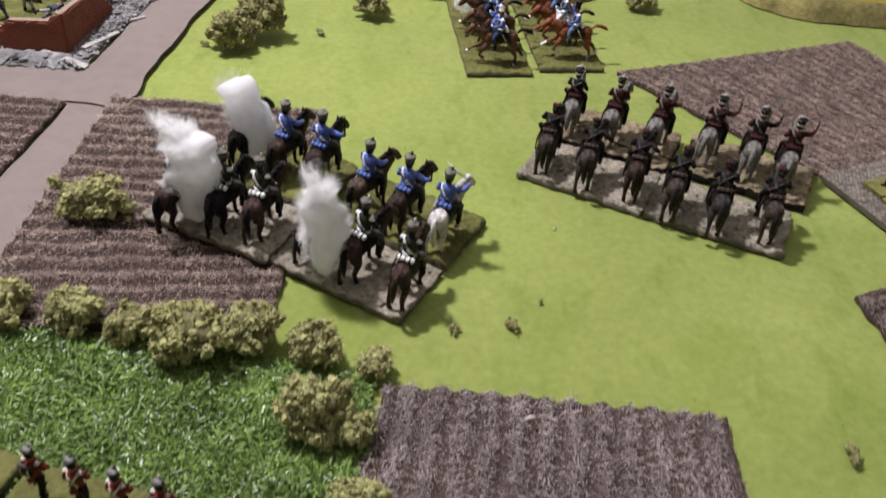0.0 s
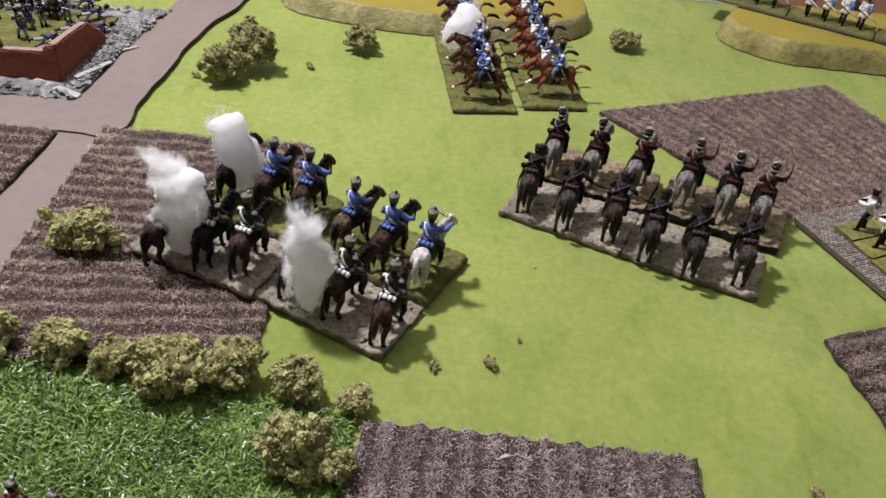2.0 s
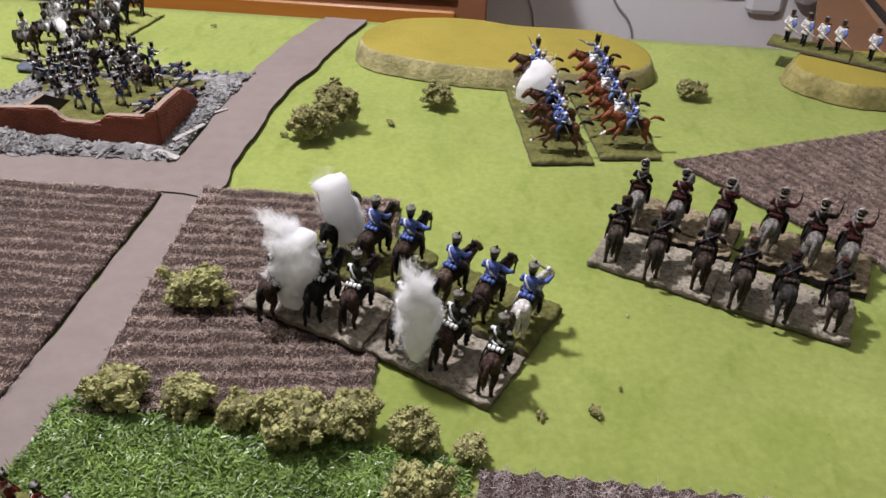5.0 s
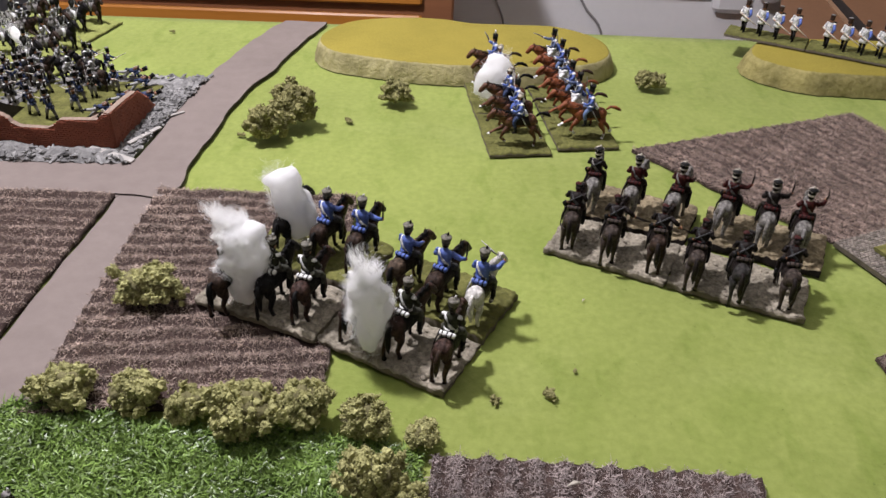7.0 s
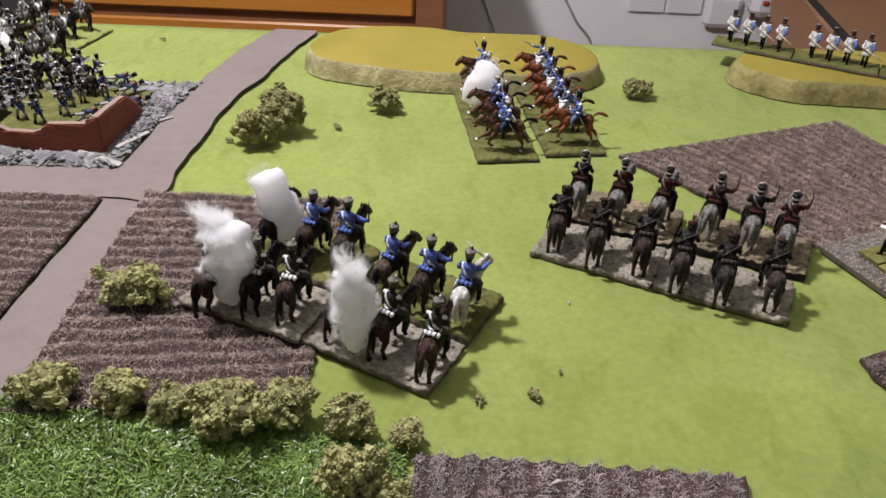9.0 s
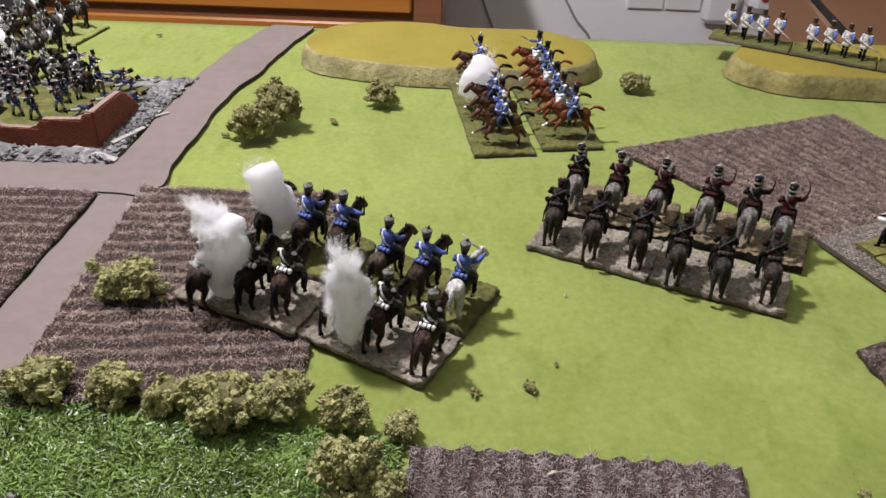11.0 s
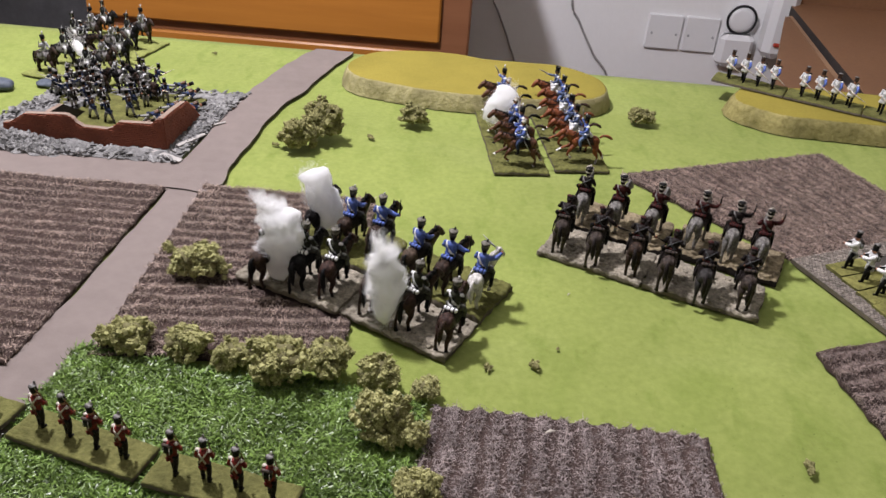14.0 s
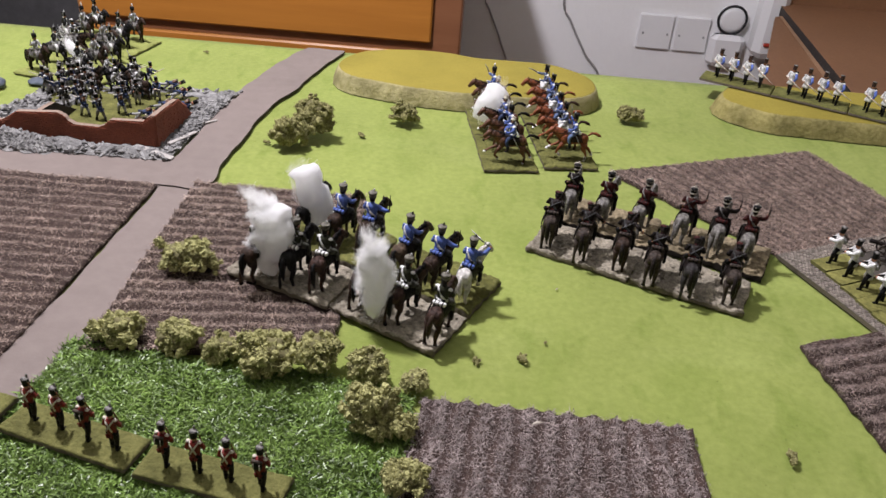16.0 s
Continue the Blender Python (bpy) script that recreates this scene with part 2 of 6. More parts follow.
# ---- building helpers ----
class Shape:
    """Gathers verts, faces and material slots of one mesh."""

    def __init__(self):
        self.v, self.f, self.m, self.slots = [], [], [], []

    def slot(self, key):
        if key not in self.slots:
            self.slots.append(key)
        return self.slots.index(key)

    def add(self, verts, faces, key):
        k, s = len(self.v), self.slot(key)
        self.v.extend(tuple(p) for p in verts)
        self.f.extend(tuple(i + k for i in f) for f in faces)
        self.m.extend([s] * len(faces))

    def tube(self, pts, radii, key, seg=8, cap=True):
        """A limb along pts; a radius is a number or (across, upright)."""
        pts = [Vector(p) for p in pts]
        verts, n = [], len(pts)
        for i, p in enumerate(pts):
            d = (pts[min(i + 1, n - 1)] - pts[max(i - 1, 0)]).normalized()
            side = d.cross(Vector((0, 0, 1)))
            side = Vector((1, 0, 0)) if side.length < 0.2 else side.normalized()
            if side.x < 0:
                side = -side
            up = side.cross(d).normalized()
            r = radii[i] if isinstance(radii[i], tuple) else (radii[i], radii[i])
            for j in range(seg):
                a = 2 * math.pi * j / seg
                verts.append(p + side * (r[0] * math.cos(a)) + up * (r[1] * math.sin(a)))
        faces = [(i * seg + j, i * seg + (j + 1) % seg, (i + 1) * seg + (j + 1) % seg, (i + 1) * seg + j) for i in range(n - 1) for j in range(seg)]
        if cap:
            verts += [pts[0], pts[-1]]
            a, b = n * seg, n * seg + 1
            faces += [(a, (j + 1) % seg, j) for j in range(seg)]
            faces += [(b, (n - 1) * seg + j, (n - 1) * seg + (j + 1) % seg) for j in range(seg)]
        self.add(verts, faces, key)

    def ball(self, c, r, key, seg=10, rings=6, turn=None):
        r = r if isinstance(r, tuple) else (r, r, r)
        turn = turn or Matrix.Identity(3)
        verts = [turn @ Vector((0, 0, -r[2]))]
        for i in range(1, rings):
            a = -math.pi / 2 + math.pi * i / rings
            for j in range(seg):
                b = 2 * math.pi * j / seg
                verts.append(turn @ Vector((r[0] * math.cos(a) * math.cos(b), r[1] * math.cos(a) * math.sin(b), r[2] * math.sin(a))))
        verts.append(turn @ Vector((0, 0, r[2])))
        e = len(verts) - 1
        faces = [(0, 1 + (j + 1) % seg, 1 + j) for j in range(seg)]
        faces += [(1 + i * seg + j, 1 + i * seg + (j + 1) % seg, 1 + (i + 1) * seg + (j + 1) % seg, 1 + (i + 1) * seg + j) for i in range(rings - 2) for j in range(seg)]
        faces += [(e, 1 + (rings - 2) * seg + j, 1 + (rings - 2) * seg + (j + 1) % seg) for j in range(seg)]
        self.add([Vector(c) + p for p in verts], faces, key)

    def box(self, c, size, key, turn=None, chamfer=0.0):
        """A box with chamfered upright and level edges."""
        turn = turn or Matrix.Identity(3)
        hx, hy, hz = (s / 2 for s in size)
        k = min(chamfer, hx * 0.9, hy * 0.9, hz * 0.9)
        if not k:
            p = [(x, y, z) for z in (-hz, hz) for x, y in ((-hx, -hy), (hx, -hy), (hx, hy), (-hx, hy))]
            f = [(3, 2, 1, 0), (4, 5, 6, 7), (0, 1, 5, 4), (1, 2, 6, 5), (2, 3, 7, 6), (3, 0, 4, 7)]
        else:
            def ring(i, z):
                x, y = hx - i, hy - i
                return [(-x + k, -y, z), (x - k, -y, z), (x, -y + k, z), (x, y - k, z), (x - k, y, z), (-x + k, y, z), (-x, y - k, z), (-x, -y + k, z)]
            p = ring(k * 0.7, -hz) + ring(0, -hz + k) + ring(0, hz - k) + ring(k * 0.7, hz)
            f = [tuple(range(7, -1, -1)), tuple(range(24, 32))]
            f += [(r * 8 + j, r * 8 + (j + 1) % 8, r * 8 + 8 + (j + 1) % 8, r * 8 + 8 + j) for r in range(3) for j in range(8)]
        self.add([Vector(c) + turn @ Vector(q) for q in p], f, key)

    def slab(self, outline, z0, z1, top, side, inset=0.0):
        """A flat piece with an outline (anticlockwise), its upper edge drawn in by inset."""
        n = len(outline)
        cx, cy = sum(p[0] for p in outline) / n, sum(p[1] for p in outline) / n
        up = []
        for i, (x, y) in enumerate(outline):
            d = Vector((x - cx, y - cy))
            d = d.normalized() * inset
            up.append((x - d.x, y - d.y, z1))
        low = [(x, y, z0) for x, y in outline]
        self.add(low + up, [(j, (j + 1) % n, n + (j + 1) % n, n + j) for j in range(n)], side)
        self.add(up, [tuple(range(n))], top)

    def make(self, name, parent=None, smooth=True, label=""):
        data = bpy.data.meshes.new(name)
        data.from_pydata([tuple(p) for p in self.v], [], self.f)
        for key in self.slots:
            data.materials.append(M[key])
        data.polygons.foreach_set("material_index", self.m)
        data.polygons.foreach_set("use_smooth", [smooth] * len(self.f))
        data.update()
        ob = new(name, data)
        if parent:
            ob.parent = parent
        if label:
            ob["label"] = label
        return ob


def raw(name, verts, faces, keys, slots=None, parent=None, smooth=False):
    """A mesh from arrays."""
    data = bpy.data.meshes.new(name)
    data.from_pydata(verts, [], faces)
    for key in keys:
        data.materials.append(M[key])
    if slots is not None:
        data.polygons.foreach_set("material_index", slots)
    data.polygons.foreach_set("use_smooth", [smooth] * len(data.polygons))
    data.update()
    ob = new(name, data)
    if parent:
        ob.parent = parent
    return ob


def heading(hx, hy):
    """Degrees of turn that bring the local y to a direction."""
    return math.degrees(math.atan2(-hx, hy))


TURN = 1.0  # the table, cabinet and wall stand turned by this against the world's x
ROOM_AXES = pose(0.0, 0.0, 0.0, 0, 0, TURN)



# ---- room ----
def panel(name, c, size, key, label, category=""):
    s = Shape()
    s.box(c, size, key)
    ob = s.make(name, smooth=False)
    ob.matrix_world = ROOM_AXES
    return tagged(ob, label, category, kind="structure")


panel("floor", (0, 0.3, -0.80), (5.2, 4.4, 0.10), "floor", "brown carpeted floor under the table")
panel("ceiling", (0, 0.3, 1.70), (5.2, 4.4, 0.10), "ceiling", "plain white painted ceiling")
panel("wall_north", (0, 2.05, 0.45), (5.2, 0.098, 2.40), "wall", "white painted wall with sockets and cables", "wall")
panel("wall_south", (0, -1.75, 0.45), (5.2, 0.098, 2.40), "wall_far", "plain unseen wall, toned darker than white to cut bounce light", "wall")
panel("wall_west", (-2.65, 0.2, 0.45), (0.10, 4.0, 2.40), "wall_far", "plain unseen wall, toned darker than white to cut bounce light", "wall")
panel("wall_east", (2.65, 0.2, 0.45), (0.10, 4.0, 2.40), "wall_far", "plain unseen wall, toned darker than white to cut bounce light", "wall")


def thing(name, label, category, group="", m=None):
    ob = new(name)
    ob.empty_display_size = 0.01
    if m is not None:
        ob.matrix_world = m
    return tagged(ob, label, category, group)


def make_table():
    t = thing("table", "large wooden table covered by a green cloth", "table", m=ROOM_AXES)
    s = Shape()
    s.box((0.0, 0.095, -0.0185), (2.0, 1.47, 0.033), "table_wood", chamfer=0.004)
    s.make("tabletop", t, smooth=False)
    for x in (-0.92, 0.92):
        for y in (-0.56, 0.74):
            s = Shape()
            s.tube([(x, y, -0.75), (x, y, -0.40), (x, y, -0.035)], [0.022, 0.028, 0.032], "table_wood", seg=12)
            s.make("leg", t)


make_table()


def make_cloth():
    """The green cloth: a sheet with slight waves that lies on the whole table and drops over its edges."""
    nu, nv = 150, 120
    u = np.linspace(-1.004, 1.004, nu)
    v = np.linspace(-0.66, 0.831, nv)
    gu, gv = np.meshgrid(u, v)
    z = np.zeros_like(gu)
    for i in range(nv):
        for j in range(nu):
            z[i, j] = -0.0011 + 0.0007 * noise.noise(Vector((gu[i, j] * 4, gv[i, j] * 4, 2)))
    verts = np.stack([gu.ravel(), gv.ravel(), z.ravel()], 1).tolist()
    faces = [(i * nu + j, i * nu + j + 1, (i + 1) * nu + j + 1, (i + 1) * nu + j) for i in range(nv - 1) for j in range(nu - 1)]
    k = len(verts)
    back = [(nv - 1) * nu + j for j in range(nu)]
    verts += [(verts[i][0], verts[i][1] + 0.002, -0.06 + 0.006 * math.sin(verts[i][0] * 23)) for i in back]
    faces += [(back[j], back[j + 1], k + j + 1, k + j) for j in range(nu - 1)]
    ob = raw("ground", verts, faces, ["cloth"], smooth=True)
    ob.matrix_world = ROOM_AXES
    tagged(ob, "bright yellow-green felt cloth spread over the table", "cloth", kind="structure")


make_cloth()


def make_cabinet():
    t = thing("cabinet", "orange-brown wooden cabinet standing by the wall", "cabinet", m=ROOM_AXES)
    s = Shape()
    s.box((-0.327, 1.652, -0.315), (0.642, 0.676, 0.87), "oak_dark", chamfer=0.003)
    s.make("body", t, smooth=False)
    s = Shape()
    s.box((-0.350, 1.3095, -0.026), (0.590, 0.012, 0.220), "oak", chamfer=0.003)
    s.make("drawer_front", t, smooth=False)
    s = Shape()
    s.box((-0.350, 1.309, -0.316), (0.590, 0.009, 0.326), "oak", chamfer=0.003)
    s.make("door", t, smooth=False)


make_cabinet()


def make_dark_panel():
    # Added block for the unidentified dark area left of the cabinet.
    s = Shape()
    s.box((-1.06, 1.93, -0.33), (0.70, 0.10, 0.83), "panel_grey", chamfer=0.004)
    ob = s.make("dark_block", smooth=False)
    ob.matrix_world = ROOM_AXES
    tagged(ob, "plain dark grey block added in the dark gap beside the cabinet", "case")


make_dark_panel()


def make_plate(u, w):
    t = thing("socket_plate", "square white plastic blanking plate screwed to the wall", "wall plate", "plates on the wall", ROOM_AXES @ pose(u, 2.001, -0.281))
    s = Shape()
    s.box((0, -0.0045, 0), (w, 0.009, 0.086), "plastic", chamfer=0.003)
    s.make("plate", t, smooth=False)
    for x in (-0.030, 0.030):
        s = Shape()
        s.tube([(x, -0.0085, -0.004), (x, -0.0102, -0.004)], [0.0032, 0.0028], "plastic_grey", seg=10)
        s.make("screw", t)


make_plate(0.469, 0.086)
make_plate(0.559, 0.084)


def make_cable(name, pts, r, key, label):
    s = Shape()
    pts = [Vector(p) for p in pts]
    fine = []
    for i in range(len(pts) - 1):
        a, b, c, d = pts[max(i - 1, 0)], pts[i], pts[i + 1], pts[min(i + 2, len(pts) - 1)]
        for k in range(6):
            q = k / 6
            fine.append(0.5 * ((2 * b) + (c - a) * q + (2 * a - 5 * b + 4 * c - d) * q * q + (3 * b - a - 3 * c + d) * q ** 3))
    fine.append(pts[-1])
    s.tube(fine, [r] * len(fine), key, seg=8)
    ob = s.make(name)
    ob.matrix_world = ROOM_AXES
    return tagged(ob, label, "cable")


make_cable("cable", [(0.035, 1.993, 0.05), (0.036, 1.992, -0.20), (0.060, 1.992, -0.27), (0.092, 1.992, -0.34), (0.12, 1.992, -0.44), (0.125, 1.992, -0.74)], 0.0024, "cable", "thin grey cable hanging down the white wall")
make_cable("cable", [(0.222, 1.993, 0.05), (0.232, 1.992, -0.21), (0.260, 1.992, -0.275), (0.305, 1.992, -0.35), (0.36, 1.992, -0.44), (0.38, 1.992, -0.74)], 0.0028, "cable", "thin grey cable hanging down the white wall")


def make_ring():
    s = Shape()
    n = 36
    pts = [(0.034 * math.cos(2 * math.pi * i / n), 0, 0.034 * math.sin(2 * math.pi * i / n)) for i in range(n)]
    verts, faces = [], []
    for i, p in enumerate(pts):
        a = 2 * math.pi * i / n
        for j in range(8):
            b = 2 * math.pi * j / 8
            r = 0.034 + 0.0030 * math.cos(b)
            verts.append((r * math.cos(a), 0.0030 * math.sin(b), r * math.sin(a)))
    faces = [(i * 8 + j, i * 8 + (j + 1) % 8, ((i + 1) % n) * 8 + (j + 1) % 8, ((i + 1) % n) * 8 + j) for i in range(n) for j in range(8)]
    s.add(verts, faces, "rubber")
    t = thing("plug_adapter", "white plug adapter with a black rubber ring, in a wall socket", "adapter", m=ROOM_AXES @ pose(0.646, 2.001, -0.234))
    ob = s.make("ring", t, label="black rubber ring")
    ob.location = (0, -0.018, 0)
    s = Shape()
    s.tube([(0, 0, 0), (0, -0.014, 0), (0, -0.020, 0), (0, -0.022, 0)], [0.033, 0.032, 0.029, 0.02], "plastic", seg=28)
    s.make("body", t)
    s = Shape()
    s.box((0.0, -0.016, -0.075), (0.085, 0.032, 0.080), "plastic", chamfer=0.012)
    s.make("socket_box", t, smooth=False)


make_ring()


def make_wall_unit():
    t = thing("wall_unit", "white plastic unit with a red light, fixed to the wall", "wall unit", m=ROOM_AXES)
    s = Shape()
    s.box((0.728, 1.966, -0.120), (0.062, 0.068, 0.380), "plastic", chamfer=0.016)
    s.make("body", t, smooth=False)
    s = Shape()
    s.box((0.724, 1.929, -0.272), (0.016, 0.008, 0.009), "red_plastic", chamfer=0.003)
    s.make("light", t, smooth=False)


make_wall_unit()


def make_carton():
    t = thing("cardboard_box", "brown cardboard box with its top flaps nearly closed", "box", m=ROOM_AXES)
    s = Shape()
    # The dark body top shows between the flaps as painted shade.
    s.slab([(0.60, 1.22), (1.25, 1.16), (1.28, 1.90), (0.76, 1.93)], -0.75, -0.205, "inner_and_slit_dark", "box_card")
    s.make("body", t, smooth=False)
    s = Shape()
    s.slab([(0.472, 1.20), (0.660, 1.19), (0.724, 1.885), (0.707, 1.879)], -0.203, -0.190, "box_card", "box_edge")
    s.make("flap", t, smooth=False)
    s = Shape()
    s.slab([(0.648, 1.19), (0.661, 1.19), (0.7245, 1.885), (0.7175, 1.882)], -0.192, -0.1885, "box_edge", "box_edge")
    s.make("flap_edge", t, smooth=False)
    s = Shape()
    # Dark flap sides thicken the painted shade of the slit.
    s.slab([(0.672, 1.19), (1.28, 1.14), (1.32, 1.9595), (0.736, 1.9595), (0.729, 1.88)], -0.200, -0.178, "box_card", "inner_and_slit_dark")
    s.make("flap", t, smooth=False)
    s = Shape()
    s.box((1.017, 1.965, -0.05), (0.562, 0.010, 0.26), "box_card", chamfer=0.002)
    s.make("flap", t, smooth=False)


make_carton()


# ---- terrain on the table ----
def wavy(points, step=0.006, amp=0.0012, closed=True, seed=0.0):
    """An outline through a few corners, cut a little unevenly by hand."""
    out, n = [], len(points)
    for i in range(n if closed else n - 1):
        a, b = Vector(points[i]), Vector(points[(i + 1) % n])
        k = max(1, int((b - a).length / step))
        side = Vector((-(b - a).y, (b - a).x)).normalized()
        for j in range(k):
            p = a.lerp(b, j / k)
            p += side * amp * noise.noise(Vector((p.x * 45, p.y * 45, seed))) * 2
            out.append((p.x, p.y))
    return out


def make_road(points, z1, label, amp=0.0012):
    s = Shape()
    s.slab(wavy(points, amp=amp, seed=z1 * 900), 0.0002, z1, "road", "road_edge_shade")
    return tagged(s.make("road", smooth=False), label, "road", kind="structure")


make_road([(-0.2268, 0.4890), (-0.1968, 0.4850), (-0.1886, 0.5020), (-0.1888, 0.5539), (-0.1872, 0.6099), (-0.1815, 0.6559), (-0.1668, 0.7100), (-0.1530, 0.7760), (-0.1424, 0.8233), (-0.1830, 0.8229), (-0.2021, 0.7684), (-0.2160, 0.6961), (-0.2238, 0.6039), (-0.2307, 0.5295)],
          0.0029, "brown card road strip with cut wavy edges on the cloth", amp=0.0018)
make_road([(-0.2024, 0.1934), (-0.1969, 0.3276), (-0.1963, 0.4037), (-0.1960, 0.4900), (-0.2240, 0.4915), (-0.2296, 0.4064), (-0.2314, 0.3492), (-0.2396, 0.2922), (-0.2550, 0.1964)], 0.0016, "pale brown card road strip between two fields", amp=0.0012)
make_road([(-0.2310, 0.4828), (-0.2215, 0.4905), (-0.2215, 0.5364), (-0.3057, 0.5420), (-0.5386, 0.5498), (-0.5422, 0.4946), (-0.3460, 0.4875)], 0.0018, "pale brown card road strip in front of the ruin", amp=0.0008)


def make_hill(name, outline, height, label, side, rim=0.0065):
    """A flat-topped foam hill cut with a knife: a rough, steep side and a flocked top."""
    pts, ring = [Vector(p) for p in outline], []
    n = len(pts)
    for i in range(n):
        a, b, c, d = pts[i - 1], pts[i], pts[(i + 1) % n], pts[(i + 2) % n]
        for k in range(12):
            q = k / 12
            ring.append(0.5 * ((2 * b) + (c - a) * q + (2 * a - 5 * b + 4 * c - d) * q * q + (3 * b - a - 3 * c + d) * q ** 3))
    m = len(ring)
    mid = sum(ring, Vector((0, 0))) / m
    inward = []
    for i in range(m):
        t = ring[(i + 2) % m] - ring[i - 2]
        inward.append(Vector((-t.y, t.x)).normalized())
    verts, faces, slots = [], [], []
    rows = [(0.0, 0.0), (0.18, 0.3), (0.42, 0.6), (0.75, 0.9), (0.95, 0.985), (1.25, 1.0), (2.2, 1.01)]
    for q, h in rows:
        for i, p in enumerate(ring):
            k = 0.0013 * noise.noise(Vector((p.x * 140, p.y * 140, h * 2))) + 0.0007 * noise.noise(Vector((p.x * 420, p.y * 420, h * 5)))
            k = k if h < 0.95 else k * 0.4
            o = p + inward[i] * (rim * q + k)
            verts.append((o.x, o.y, max(0.0, height * h + (k * 0.5 if h else 0))))
    for r in range(len(rows) - 1):
        for i in range(m):
            faces.append((r * m + i, r * m + (i + 1) % m, (r + 1) * m + (i + 1) % m, (r + 1) * m + i))
            slots.append(1 if r < 4 else 0)
    for q in (0.8, 0.5, 0.2):
        k = len(verts)
        for i in range(m):
            p = mid + (Vector(verts[(len(rows) - 1) * m + i][:2]) - mid) * q
            verts.append((p.x, p.y, height * 1.01 + 0.0012 * noise.noise(Vector((p.x * 34, p.y * 34, 5)))))
        faces += [(k - m + i, k - m + (i + 1) % m, k + (i + 1) % m, k + i) for i in range(m)]
        slots += [0] * m
    faces.append(tuple(range(len(verts) - m, len(verts))))
    slots.append(0)
    return tagged(raw(name, verts, faces, ["hill_top", side], slots, smooth=True), label, "hill")


make_hill("hill", [(-0.139, 0.735), (-0.122, 0.711), (-0.088, 0.700), (-0.050, 0.692), (-0.005, 0.690), (0.055, 0.694), (0.104, 0.707), (0.126, 0.735), (0.120, 0.775), (0.083, 0.805), (0.040, 0.807), (0.003, 0.806), (-0.030, 0.814), (-0.070, 0.813), (-0.115, 0.797), (-0.137, 0.765)],
          0.0165, "low flat-topped hill with mustard flock and pale rocky side", "hill_side")
make_hill("hill", [(0.2470, 0.7720), (0.2405, 0.7530), (0.2440, 0.7360), (0.2600, 0.7200), (0.2870, 0.7065), (0.3250, 0.7035), (0.3980, 0.7030), (0.4700, 0.7100), (0.5300, 0.7280), (0.5400, 0.7680), (0.5000, 0.7980), (0.4000, 0.8060), (0.3000, 0.8020), (0.2640, 0.7930)],
          0.0175, "low flat-topped hill with mustard flock under marching figures", "hill_side_olive", rim=0.009)


# ---- fields of fibre matting and the turf ----
def blades(n, place, length, width, lean, curl, seed, sections=2):
    """Arrays of thin bent blades: place(n) gives their roots. Returns verts and faces."""
    g = np.random.default_rng(seed)
    root, tall = place(g, n)
    n = len(root)
    az = g.uniform(0, 2 * np.pi, n)
    d = np.stack([np.cos(az), np.sin(az), np.zeros(n)], 1)
    w_az = g.uniform(0, 2 * np.pi, n)
    w = np.stack([np.cos(w_az), np.sin(w_az), g.normal(0, 0.25, n)], 1) * (width * g.uniform(0.6, 1.3, n))[:, None] / 2
    ln = length * tall * g.uniform(0.6, 1.25, n)
    tilt = np.abs(g.normal(0, lean, n))
    levels = []
    for k in range(sections + 1):
        q = k / sections
        a = tilt + curl * q * g.uniform(0.5, 1.3, n)
        off = d * (ln * q * np.sin(a))[:, None]
        off[:, 2] = ln * q * np.cos(a)
        levels.append(root + off)
    parts = []
    for k in range(sections):
        taper = 1 - 0.45 * k / sections
        parts += [levels[k] - w * taper, levels[k] + w * taper]
    parts.append(levels[-1])
    m = len(parts)
    verts = np.stack(parts, 1).reshape(-1, 3)
    base = np.arange(n)[:, None] * m
    faces = []
    for k in range(sections - 1):
        faces += (base + np.array([2 * k, 2 * k + 1, 2 * k + 3, 2 * k + 2])).tolist()
    k = sections - 1
    faces += (base + np.array([2 * k, 2 * k + 1, 2 * k + 2])).tolist()
    return verts.tolist(), faces


